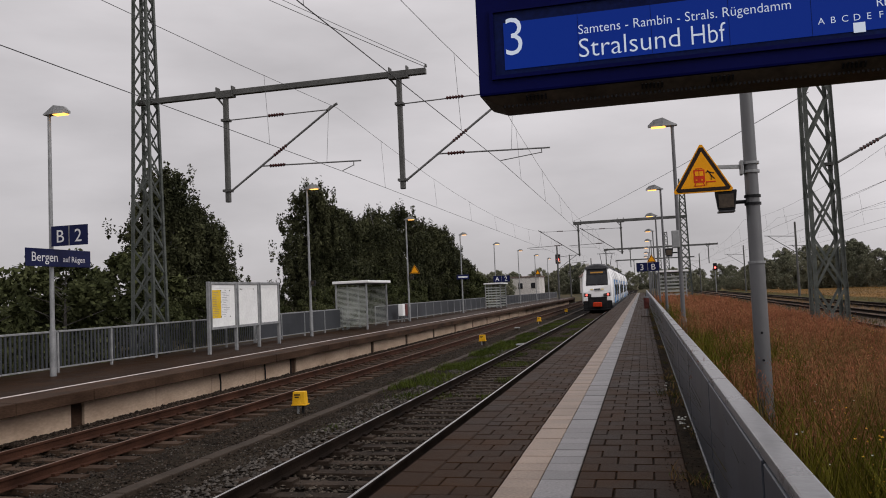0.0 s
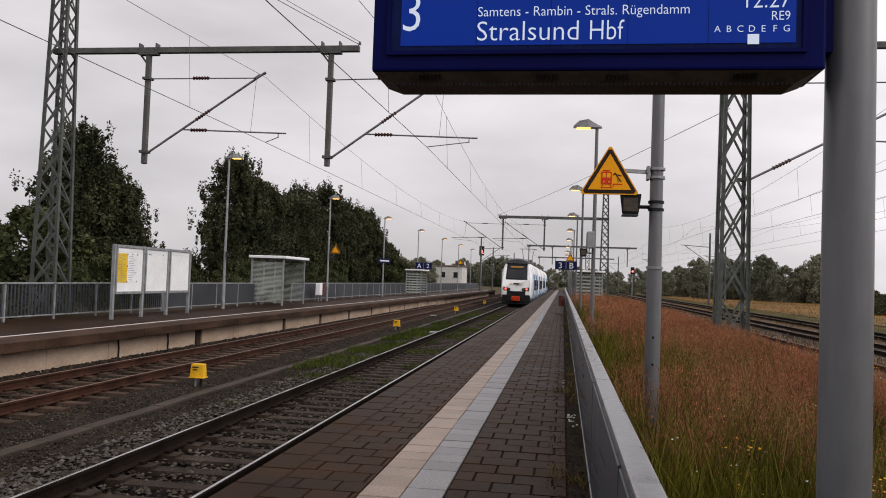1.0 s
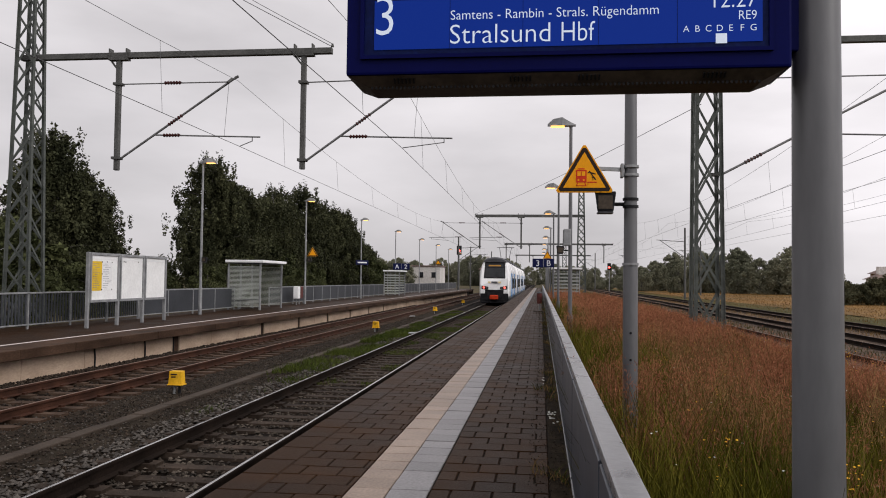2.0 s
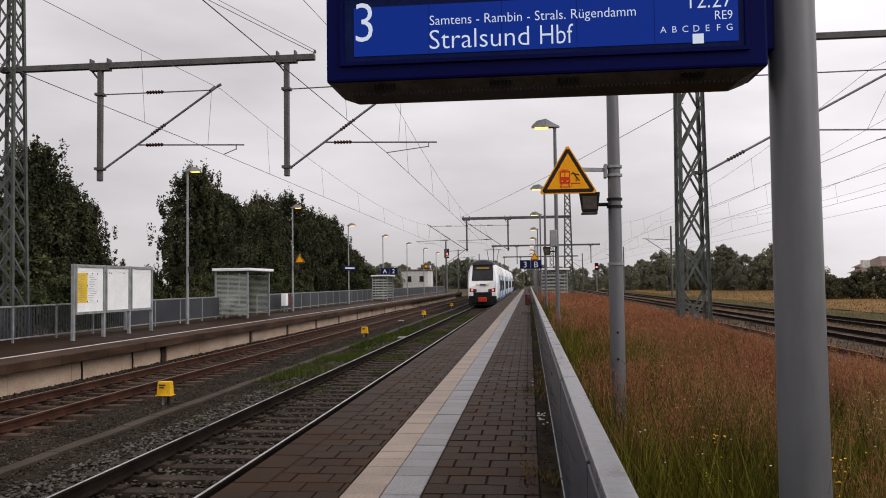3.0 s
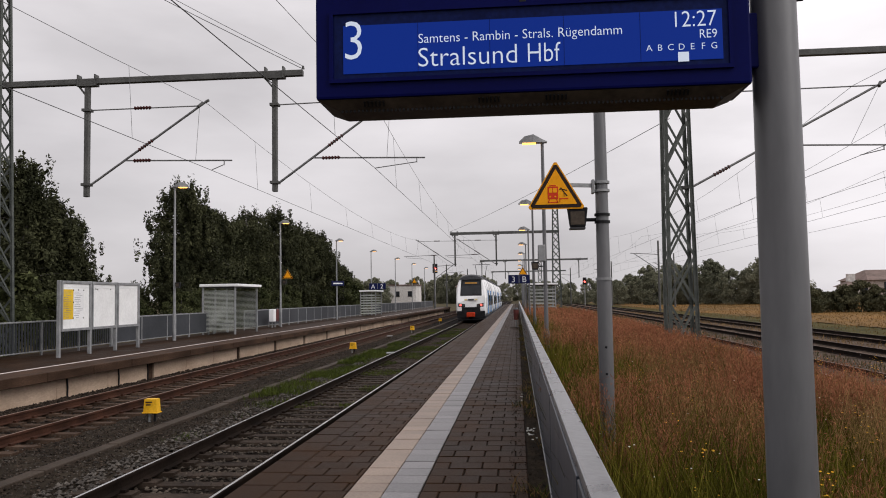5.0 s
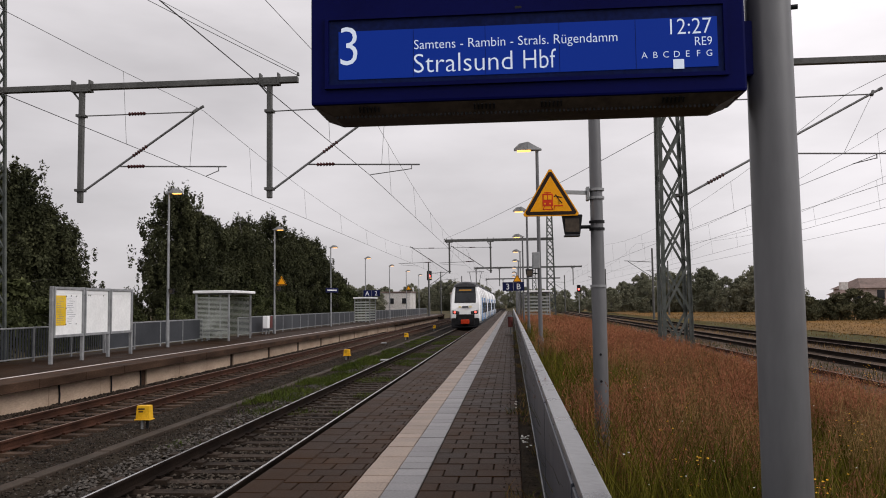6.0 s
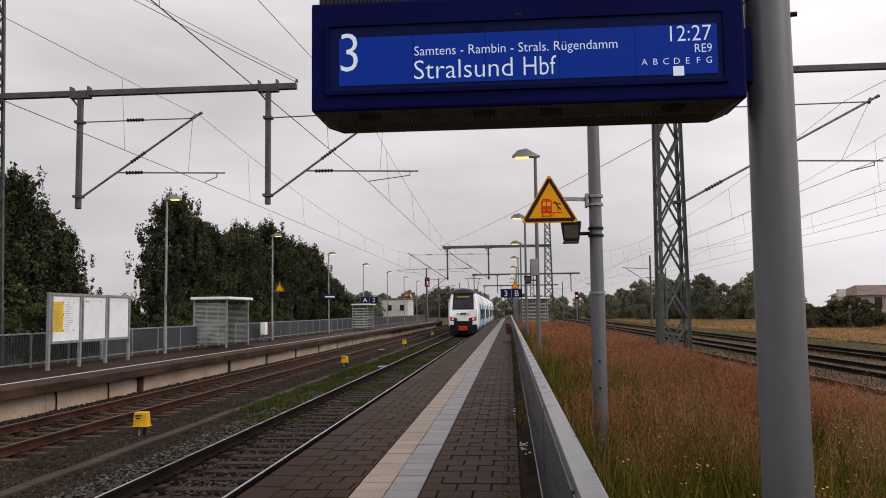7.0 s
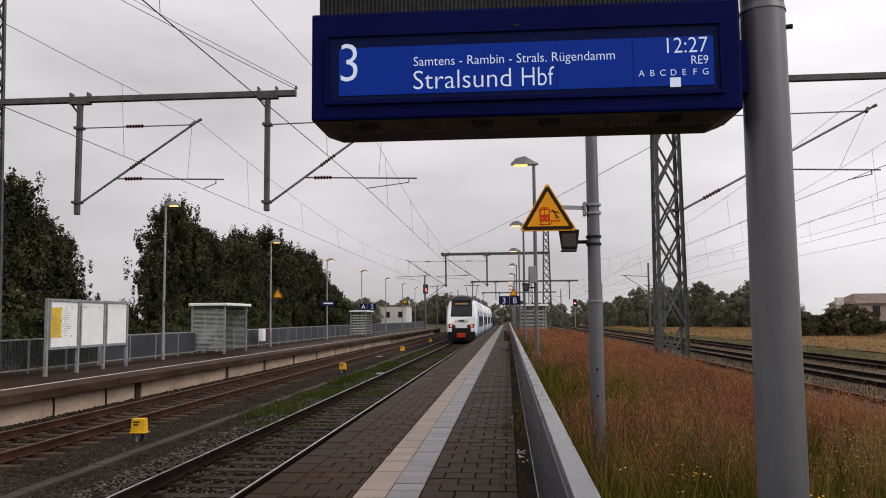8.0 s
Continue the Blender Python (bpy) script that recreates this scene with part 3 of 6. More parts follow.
for x in (-0.505, -0.17, 0.17, 0.515):
    part("screen_seam", box(bmesh.new(), x - 0.001, x + 0.001, -0.0095, -0.0082, 0.115, 0.345), M_DARKB, screen)


def lcd(text, size, x, z, align="LEFT", squeeze=1.0, label=""):
    words("lettering", text, size, pose(x, -0.0095, z) @ FRONT, M_LCDTXT, screen, label, align, 0.0008, squeeze)


lcd("3", 0.268, -0.868, 0.183, squeeze=0.88, label="white platform number 3")
lcd("Samtens - Rambin - Strals. Rügendamm", 0.064, -0.505, 0.247, squeeze=0.93)
lcd("Stralsund", 0.13, -0.510, 0.135, squeeze=0.975)
lcd("Hbf", 0.13, -0.004, 0.135, squeeze=0.80)
lcd("12:27", 0.105, 0.857, 0.268, "RIGHT", 0.88)
lcd("RE9", 0.058, 0.857, 0.213, "RIGHT", 0.88)
for i, ch in enumerate("ABCDEFG"):
    lcd(ch, 0.042, 0.553 + i * 0.048, 0.162, "CENTER")
part("marker", box(bmesh.new(), 0.680, 0.728, -0.0105, -0.009, 0.108, 0.152), M_LCDTXT, screen, "white square coach marker")
# sloped tray underneath
bm = bmesh.new()
a = [bm.verts.new(p) for p in ((-W + 0.01, 0.0, -0.004), (W - 0.01, 0.0, -0.004), (W - 0.01, 0.34, -0.004), (-W + 0.01, 0.34, -0.004))]
b = [bm.verts.new(p) for p in ((-W + 0.10, 0.06, -0.046), (W - 0.10, 0.06, -0.046), (W - 0.10, 0.28, -0.046), (-W + 0.10, 0.28, -0.046))]
for i in range(4):
    j = (i + 1) % 4
    bm.faces.new((a[i], a[j], b[j], b[i]))
bm.faces.new(b)
tray = part("tray", bm, M_UNDER, disp, "brown-grey sloped underside tray")
for x in (-0.72, -0.18, 0.13, 0.68):
    bm = bmesh.new()
    for k in range(6):
        bar(bm, (x - 0.045 + k * 0.018, 0.010, -0.016), (x - 0.045 + k * 0.018, 0.032, -0.034), 0.008, 0.006)
    part("vent", bm, M_BLACK, tray)
bm = bmesh.new()
for k in range(90):
    box(bm, -W + 0.11 + k * 0.0198, -W + 0.12 + k * 0.0198, 0.055, 0.06, -0.054, -0.040)
part("drip_edge", bm, M_BLACK, tray)
part("top_cover", bbox(-W + 0.03, W - 0.01, 0.03, 0.31, 0.521, 0.66, 0.01), M_RIB, disp, "grey ribbed top cover")
bm = bmesh.new()
for k in range(96):
    box(bm, -W + 0.05 + k * 0.02, -W + 0.060 + k * 0.02, 0.022, 0.029, 0.525, 0.655)
part("cover_ribs", bm, M_RIB, disp)
part("sensor", bbox(-0.03, 0.0, -0.012, 0.0, 0.418, 0.432, 0.002), M_BLACK, disp)

# its pillar
pillar = thing("display_pillar", "thick round grey steel pillar carrying the display", "pillar", (1.313, 4.36, -0.4))
bm = bmesh.new()
tube(bm, (0, 0, 0), (0, 0, 3.40), 0.114, 0.102, 40)
part("shaft", bm, M_POLE, pillar)
bm = bmesh.new()
tube(bm, (0, 0, 3.40), (0, 0, 3.43), 0.107, 0.100, 40)
tube(bm, (0, 0, 3.43), (0, 0, 4.2), 0.100, 0.095, 40)
part("upper_shaft", bm, M_POLE, pillar)
part("clamp", bbox(-0.135, -0.06, -0.05, 0.12, 3.0, 3.26, 0.006), M_NAVY, pillar)
bm = bmesh.new()
tube(bm, (0.09, 0, 3.33), (0.135, -0.01, 3.33), 0.012, None, 12)
part("bolt", bm, M_BLACK, pillar)

# ---- warning sign post ----
post = thing("warning_sign_post", "grey tubular post with clamps standing in the grass", "post", (0.915, 8.29, -0.4))
bm = bmesh.new()
tube(bm, (0, 0, 0), (0, 0, 2.12), 0.071, 0.069, 28)
part("lower_tube", bm, M_POLE, post)
bm = bmesh.new()
tube(bm, (0, 0, 2.12), (0, 0, 6.2), 0.064, 0.045, 28)
part("upper_tube", bm, M_POLE, post)
for z in (2.115, 3.04, 2.96):
    bm = bmesh.new()
    tube(bm, (0, 0, z - 0.012), (0, 0, z + 0.012), 0.078, None, 28)
    part("clamp_band", bm, M_GALV, post, "bright steel band")
for z in (2.73, 2.66):
    bm = bmesh.new()
    tube(bm, (0, 0, z - 0.012), (0, 0, z + 0.012), 0.074, None, 28)
    part("black_band", bm, M_BLACK, post)
for z in (1.22, 1.47):
    bm = bmesh.new()
    tube(bm, (-0.005, -0.069, z), (-0.005, -0.077, z), 0.012, None, 10)
    part("hole_plug", bm, M_BLACK, post)

sign = thing("warning_sign", "yellow triangular warning sign with red train pictogram", "warning sign", (0.474, 8.16, 2.39))


def tri_plate(bm, half, h, y0, y1, z0, cut):
    """An upright triangular plate with cut corners, apex up."""
    pts = []
    cs = [(-half, z0), (half, z0), (0, z0 + h)]
    for i in range(3):
        a, b, c = cs[i - 1], cs[i], cs[(i + 1) % 3]
        for q in (a, c):
            d = math.hypot(q[0] - b[0], q[1] - b[1])
            pts.append((b[0] + (q[0] - b[0]) * cut / d, b[1] + (q[1] - b[1]) * cut / d))
    f0 = [bm.verts.new((x, y0, z)) for x, z in pts]
    f1 = [bm.verts.new((x, y1, z)) for x, z in pts]
    bm.faces.new(f0)
    bm.faces.new(f1[::-1])
    for i in range(6):
        j = (i + 1) % 6
        bm.faces.new((f0[i], f1[i], f1[j], f0[j]))
    return bm


def triangle_sign(parent, k=1.0):
    part("plate", tri_plate(bmesh.new(), 0.275 * k, 0.468 * k, -0.006, 0.012, -0.008 * k, 0.025 * k), M_SIGN_Y, parent)
    part("black_border", tri_plate(bmesh.new(), 0.256 * k, 0.436 * k, -0.0085, -0.0062, 0.003 * k, 0.03 * k), M_SIGN_BLK, parent)
    face = part("yellow_face", tri_plate(bmesh.new(), 0.198 * k, 0.338 * k, -0.011, -0.0087, 0.036 * k, 0.004), M_SIGN_Y, parent)
    return face


face = triangle_sign(sign)
Y0, Y1 = -0.0135, -0.0112
train_pic = part("train_pictogram", bbox(-0.078, 0.020, Y0, Y1, 0.085, 0.205, 0.0), M_SIGN_RED, face, "red train pictogram")
for x0, x1, z0, z1 in ((-0.066, -0.034, 0.148, 0.190), (-0.026, 0.008, 0.148, 0.190)):
    part("pictogram_window", box(bmesh.new(), x0, x1, Y0 - 0.002, Y0 - 0.0002, z0, z1), M_SIGN_Y, train_pic)
for x in (-0.055, -0.006):
    part("pictogram_lamp", box(bmesh.new(), x - 0.008, x + 0.008, Y0 - 0.002, Y0 - 0.0002, 0.102, 0.116), M_SIGN_Y, train_pic)
bm = bmesh.new()
for p, q in (((-0.06, 0.085), (-0.075, 0.052)), ((0.002, 0.085), (0.017, 0.052)), ((-0.075, 0.055), (0.017, 0.055)), ((-0.06, 0.215), (0.002, 0.215)), ((-0.03, 0.205), (-0.03, 0.22))):
    bar(bm, (p[0], Y1 - 0.001, p[1]), (q[0], Y1 - 0.001, q[1]), 0.0022, 0.008)
part("pictogram_frame", bm, M_SIGN_RED, face)
bm = bmesh.new()
for p, q in (((0.028, 0.088), (0.115, 0.088)), ((0.034, 0.088), (0.034, 0.055))):
    bar(bm, (p[0], Y1 - 0.001, p[1]), (q[0], Y1 - 0.001, q[1]), 0.0022, 0.010)
part("platform_mark", bm, M_SIGN_RED, face)
bm = bmesh.new()
for p, q in (((0.045, 0.195), (0.075, 0.15)), ((0.075, 0.15), (0.105, 0.112)), ((0.075, 0.15), (0.080, 0.105)), ((0.058, 0.178), (0.105, 0.165)), ((0.05, 0.185), (0.03, 0.175))):
    bar(bm, (p[0], Y1 - 0.001, p[1]), (q[0], Y1 - 0.001, q[1]), 0.0022, 0.010)
part("falling_mark", bm, M_SIGN_BLK, face, "black slanting strokes")
bm = bmesh.new()
bar(bm, (0.12, 0.02, 0.22), (0.36, 0.10, 0.22), 0.03, 0.035)
part("bracket_arm", bm, M_GALV, sign, "galvanised bracket arm")
part("bracket_plate", bbox(0.345, 0.372, 0.06, 0.17, 0.145, 0.275, 0.004), M_GALV, sign)


def loudspeaker(at, size=1.0, rz=0):
    """A small black horn loudspeaker, opening down and outwards."""
    sp = thing("loudspeaker", "black box-shaped horn loudspeaker clamped to a pole", "loudspeaker", at, "platform loudspeakers")
    sp.rotation_euler = (0, 0, radians(rz))
    b = bmesh.new()
    prof = [(-0.10, 0.10, 0.0), (0.10, 0.10, 0.0), (0.075, 0.07, -0.19), (-0.075, 0.07, -0.19)]
    f0 = [b.verts.new((x * size, -0.10 * size, z * size)) for x, _, z in prof]
    f1 = [b.verts.new((x * size * 0.8, 0.12 * size, z * size * 0.85 - 0.01)) for x, _, z in prof]
    b.faces.new(f0)
    b.faces.new(f1[::-1])
    for i in range(4):
        j = (i + 1) % 4
        b.faces.new((f0[i], f1[i], f1[j], f0[j]))
    bevel(b, 0.008 * size)
    part("cabinet", b, M_BLACK, sp)
    part("grille", box(bmesh.new(), -0.066 * size, 0.066 * size, -0.108 * size, -0.101 * size, -0.165 * size, -0.04 * size), M_UNDER, sp, "brown-grey grille")
    part("lower_lip", box(bmesh.new(), -0.072 * size, 0.072 * size, -0.11 * size, 0.05 * size, -0.205 * size, -0.19 * size), M_TRAING, sp)
    b = bmesh.new()
    tube(b, (0.09 * size, 0.03, -0.11 * size), (0.20 * size, 0.03, -0.11 * size), 0.018, None, 10)
    part("bracket", b, M_BLACK, sp)
    return sp


loudspeaker((0.672, 8.27, 2.395))


# ---- street lamps ----
def lamp_head(parent, s, r=1.0):
    """A flat hooded lantern reaching sideways by s (sign gives the side)."""
    b = bmesh.new()
    prof = [(0.12, 0.0, 0.075), (0.0, 0.06, 0.10), (-0.22, 0.19, 0.13), (-0.44, 0.15, 0.055), (-0.58, 0.02, 0.03)]
    up = []
    for x, z, w in prof:
        up.append([b.verts.new((-x * s, yy, z + 0.02 * (1 - abs(yy) / 0.14))) for yy in (-w, -w * 0.5, w * 0.5, w)])
    lo = []
    for (x, z, w) in prof:
        lo.append([b.verts.new((-x * s, yy, -0.012)) for yy in (-w, w)])
    for i in range(len(prof) - 1):
        for j in range(3):
            b.faces.new((up[i][j], up[i][j + 1], up[i + 1][j + 1], up[i + 1][j]))
        b.faces.new((up[i][0], up[i + 1][0], lo[i + 1][0], lo[i][0]))
        b.faces.new((up[i][3], lo[i][1], lo[i + 1][1], up[i + 1][3]))
        b.faces.new((lo[i][0], lo[i + 1][0], lo[i + 1][1], lo[i][1]))
    b.faces.new([*up[0], lo[0][1], lo[0][0]])
    b.faces.new([*up[-1][::-1], lo[-1][0], lo[-1][1]])
    hd = part("lamp_head", b, M_GALV, parent, "grey hooded lamp head")
    sg = -1 if s < 0 else 1
    b = bbox(-0.17, 0.17, -0.09, 0.09, -0.034, -0.0125, 0.008)
    bmesh.ops.translate(b, verts=b.verts, vec=(sg * 0.33, 0, 0))
    part("lens", b, M_LAMP, hd, "lit amber lens")
    return hd


def street_lamp(x, y, base, top, side, name_group, steel):
    lp = thing("platform_lamp", "tall slim grey platform lamp with lit amber head", "lamp", (x, y, base), name_group)
    b = bmesh.new()
    tube(b, (0, 0, 0), (0, 0, 1.1), 0.075, 0.075, 14)
    part("lower_pole", b, steel, lp)
    b = bmesh.new()
    tube(b, (0, 0, 1.1), (0, 0, top - base), 0.055, 0.04, 14)
    part("upper_pole", b, steel, lp)
    holder = bmesh.new()
    tube(holder, (0, 0, top - base - 0.02), (0, 0, top - base + 0.04), 0.05, 0.045, 12)
    part("head_socket", holder, M_GALV, lp)
    hd = lamp_head(lp, side)
    hd.location = (0, 0, top - base + 0.02)
    return lp


for y, top in ((16.7, 6.26), (32.0, 6.24), (46.7, 6.1), (61.5, 6.08), (76.3, 6.08), (91.6, 6.08), (106.3, 6.08), (120.8, 6.08), (135.5, 6.08)):
    street_lamp(-13.8, y, 0.0, top, 1, "lamps on the far platform", M_GALV)
for y in (20.7, 34.2, 47.2, 60.5, 73.6, 87.5, 101.0, 115.0):
    street_lamp(0.80, y, -0.4, 5.42, -1, "lamps along the fence", M_POLE)
loudspeaker((0.55, 20.7, 2.42), 1.0)
cab = thing("control_cabinet", "small pale grey control box strapped to a lamp pole", "control box", (0.79, 20.62, 2.42))
part("body", bbox(-0.16, 0.02, -0.08, 0.06, 0, 0.42, 0.012), M_GALV, cab)
part("door", bbox(-0.145, 0.005, -0.09, -0.081, 0.02, 0.40, 0.004), M_GALV, cab)
loudspeaker((-13.55, 46.7, 2.75), 1.2)
loudspeaker((-13.6, 31.9, 2.35), 1.0)


# ---- platform signs ----
def plate_sign(label, at, w, h, text, size, rz=0, align="CENTER", gaps=()):
    s = thing("platform_sign", label, "sign", at)
    s.rotation_euler = (0, 0, radians(rz))
    part("plate", bbox(-w / 2, w / 2, -0.015, 0.015, 0, h, 0.006), M_SIGNB, s, "dark blue enamel plate")
    for x, z, t, sz in text:
        words("lettering", t, sz, pose(x, -0.017, z) @ FRONT, M_SIGNTXT, s, "", "CENTER", 0.001)
    for g in gaps:
        part("divider", box(bmesh.new(), g - 0.012, g + 0.012, -0.019, -0.0155, 0.01, h - 0.01), M_GALV, s)
    bm = bmesh.new()
    bar(bm, (-w / 2 + 0.02, 0.03, h * 0.5), (w / 2 - 0.02, 0.03, h * 0.5), 0.03, 0.05)
    part("back_rail", bm, M_GALV, s)
    return s


plate_sign("dark blue section sign with white B and 2", (-13.22, 16.62, 3.08), 1.0, 0.48, [(-0.25, 0.085, "B", 0.43), (0.25, 0.085, "2", 0.43)], 0, gaps=(0.0,))
plate_sign("dark blue station name board with white lettering", (-13.70, 16.85, 2.60), 2.2, 0.42,
           [(-0.50, 0.12, "Bergen", 0.31), (0.50, 0.12, "auf Rügen", 0.20)], 0, rz=90)
part_ob = plate_sign("blue name board on a far lamp pole", (-13.72, 61.5, 2.62), 1.2, 0.36, [], 0, rz=50)
part("lettering_bar", box(bmesh.new(), -0.45, 0.45, -0.02, -0.016, 0.13, 0.23), M_SIGNTXT, part_ob)
plate_sign("dark blue section sign with white A and 2", (-13.2, 76.235, 2.45), 1.6, 0.6, [(-0.42, 0.10, "A", 0.58), (0.42, 0.10, "2", 0.58)], 0, gaps=(0.0,))
plate_sign("dark blue section sign with white 3 and B", (0.22, 47.13, 2.32), 1.25, 0.50, [(-0.32, 0.08, "3", 0.48), (0.30, 0.08, "B", 0.48)], 0, gaps=(0.0,))
far_sign = thing("warning_sign", "small yellow warning triangle on a far lamp pole", "warning sign", (-13.35, 46.6, 2.85))
triangle_sign(far_sign, 1.15)
far_sign = thing("warning_sign", "small yellow warning triangle above the section sign", "warning sign", (0.45, 47.13, 2.835))
triangle_sign(far_sign, 0.95)
far_sign = thing("warning_sign", "orange warning triangle on a distant pole", "warning sign", (-13.5, 106.24, 3.6))
triangle_sign(far_sign, 1.3)

# ---- notice boards on the far platform ----
board = thing("notice_board", "three-bay metal notice board with white backs and yellow timetable", "notice board", (-13.1, 22.58, 0))
ys = [0.0, 1.68, 3.27, 4.84]
for y in ys:
    part("post", bbox(-0.05, 0.05, y - 0.045, y + 0.045, 0, 2.24, 0.008), M_GALV, board)
for i in range(3):
    a, b = ys[i] + 0.05, ys[i + 1] - 0.05
    case = part("case", bbox(-0.06, 0.03, a, b, 0.76, 2.22, 0.006), M_GALV, board, "aluminium display case")
    part("backboard", box(bmesh.new(), 0.031, 0.036, a + 0.06, b - 0.06, 0.83, 2.15), M_PAPER, case, "white backboard")
    for y0, y1, z0, z1 in ((a, b, 2.15, 2.23), (a, b, 0.75, 0.83), (a, a + 0.055, 0.83, 2.15), (b - 0.055, b, 0.83, 2.15)):
        part("case_frame", bbox(0.031, 0.075, y0, y1, z0, z1, 0.006), M_GALV, case)
    part("header_strip", box(bmesh.new(), 0.037, 0.043, a + 0.07, b - 0.07, 2.03, 2.13), M_WHITE, case)
yt = part("timetable", box(bmesh.new(), 0.037, 0.041, 0.16, 0.68, 1.10, 1.98), M_POSTER_Y, board, "yellow departure timetable")
wt = part("timetable", box(bmesh.new(), 0.037, 0.041, 0.70, 1.26, 1.10, 1.98), M_WHITE, board, "white arrival timetable")
for sheet_ob, y0, y1 in ((yt, 0.18, 0.66), (wt, 0.72, 1.24)):
    for k in range(15):
        yy = y0 + 0.02 + (0.10 if k % 4 == 0 else 0.0)
        part("print_bar", box(bmesh.new(), 0.0412, 0.0425, yy, y1 - random.uniform(0.02, 0.26), 1.14 + k * 0.054, 1.14 + k * 0.054 + 0.012), M_INK, sheet_ob)
for y, z in ((0.68, 1.96), (0.68, 1.13), (1.24, 1.96), (1.24, 1.13), (0.95, 1.97), (0.68, 1.6), (1.7, 2.0), (1.95, 2.0), (2.05, 1.99), (1.78, 1.99), (2.85, 2.0)):
    bm = bmesh.new()
    tube(bm, (0.041, y, z), (0.050, y, z), 0.02, None, 8)
    part("magnet", bm, M_BLACK, board)


# ---- shelters ----
def shelter(at, length, depth, height, label, slats=32, stripe=None):
    s = thing("platform_shelter", label, "shelter", at)
    part("roof", bbox(-depth - 0.12, 0.2, -0.18, length + 0.2, height, height + 0.13, 0.02), M_WHITE, s, "flat white-edged roof")
    part("roof_liner", box(bmesh.new(), -depth, 0.05, 0, length, height - 0.04, height - 0.004), M_TRAING, s)
    for x in (-depth, 0.0):
        for y in (0.0, length * 0.5, length):
            if x == 0.0 and y == length * 0.5:
                continue
            part("post", bbox(x - 0.04, x + 0.04, y - 0.04, y + 0.04, 0, height, 0.008), M_GALV, s)
    panes = [("end_pane", (-depth + 0.05, -0.05, -0.012, 0.012)), ("end_pane", (-depth + 0.05, -0.05, length - 0.012, length + 0.012)),
             ("back_pane", (-depth - 0.012, -depth + 0.012, 0.05, length - 0.05))]
    for nm, (x0, x1, y0, y1) in panes:
        p = part(nm, box(bmesh.new(), x0, x1, y0, y1, 0.05, height - 0.1), M_GLASSP, s, "dirty glass pane")
        for k in range(slats):
            z = 0.16 + k * (height - 0.3) / slats
            th = 0.42 * (height - 0.3) / slats
            part("stripe", box(bmesh.new(), x0 - 0.003, x1 + 0.003, y0 - 0.003, y1 + 0.003, z, z + th), stripe or M_SHOP, p)
    part("bench", bbox(-depth + 0.1, -depth + 0.5, 0.4, length - 0.4, 0.43, 0.48, 0.01), M_TRAING, s, "dark bench seat")
    for y in (0.6, length - 0.6):
        part("bench_leg", box(bmesh.new(), -depth + 0.25, -depth + 0.32, y - 0.03, y + 0.03, 0, 0.43), M_GALV, s)
    return s


shelter((-13.1, 37.1, 0), 3.1, 1.56, 2.24, "small glass platform shelter with striped panes and white roof")
shelter((-13.1, 74.6, 0), 3.1, 1.42, 2.24, "distant glass shelter on the far platform", 8)
shelter((2.9, 60.0, -0.2), 4.2, 1.9, 2.6, "glass shelter behind the fence with white roof", 9, M_SHOP_F)

# ---- yellow boxes between the tracks ----
for y, kk in ((15.6, 1.0), (34.7, 1.0), (54.3, 1.0), (74.0, 1.0)):
    yb = thing("track_box", "yellow cast track magnet box on short steel legs", "signal box", (-7.0, y, -0.76), "yellow track boxes")
    bm = bmesh.new()
    lo = [bm.verts.new(p) for p in ((-0.14, -0.09, 0.20), (0.14, -0.09, 0.20), (0.14, 0.09, 0.20), (-0.14, 0.09, 0.20))]
    hi = [bm.verts.new(p) for p in ((-0.122, -0.078, 0.46), (0.122, -0.078, 0.46), (0.122, 0.078, 0.46), (-0.122, 0.078, 0.46))]
    for i in range(4):
        j = (i + 1) % 4
        bm.faces.new((lo[i], lo[j], hi[j], hi[i]))
    bm.faces.new(hi)
    bm.faces.new(lo[::-1])
    bevel(bm, 0.012, 2)
    part("housing", bm, M_YELLOW, yb)
    part("base_flange", bbox(-0.158, 0.158, -0.105, 0.105, 0.185, 0.205, 0.004), M_YELLOW, yb)
    for x0, w in ((-0.09, 0.13), (-0.08, 0.09)):
        part("print_bar", box(bmesh.new(), x0, x0 + w, -0.0885, -0.0805, 0.385 if w > 0.1 else 0.335, 0.41 if w > 0.1 else 0.36), M_SIGN_BLK, yb)
    for x in (-0.045, 0.06):
        bm = bmesh.new()
        tube(bm, (x, 0, -0.05), (x, 0, 0.19), 0.028, None, 10)
        part("leg", bm, M_GALV if x < 0 else M_BLACK, yb)

# ---- pale boxes clamped to the rails ----
for x, y in ((-4.98, 32.2), (-7.3, 46.5)):
    rc = thing("rail_contact", "flat pale grey contact box clamped to the rail", "track box", (x, y, -0.70), "rail contacts")
    part("base", bbox(-0.12, 0.12, -0.16, 0.16, -0.05, 0.08, 0.02), M_CONC, rc)
    part("cover", bbox(-0.15, 0.15, -0.19, 0.19, 0.081, 0.13, 0.02, 2), M_GALV, rc, "pale grey cover")

# ---- litter bins ----
bn = thing("litter_bin", "red-brown litter bin on a post by the fence", "litter bin", (0.02, 41.0, 0))
bm = bmesh.new()
tube(bm, (0, 0, 0.40), (0, 0, 0.92), 0.125, 0.14, 16)
part("drum", bm, M_TRASH, bn)
bm = bmesh.new()
tube(bm, (0, 0, 0.92), (0, 0, 0.99), 0.15, 0.08, 16)
part("lid", bm, M_TRAING, bn)
bm = bmesh.new()
tube(bm, (0, 0, 0), (0, 0, 0.41), 0.035, None, 10)
part("post", bm, M_GALV, bn)
part("foot_plate", bbox(-0.3, 0.2, -0.3, 0.3, 0.002, 0.03, 0.008), M_CONC, bn)
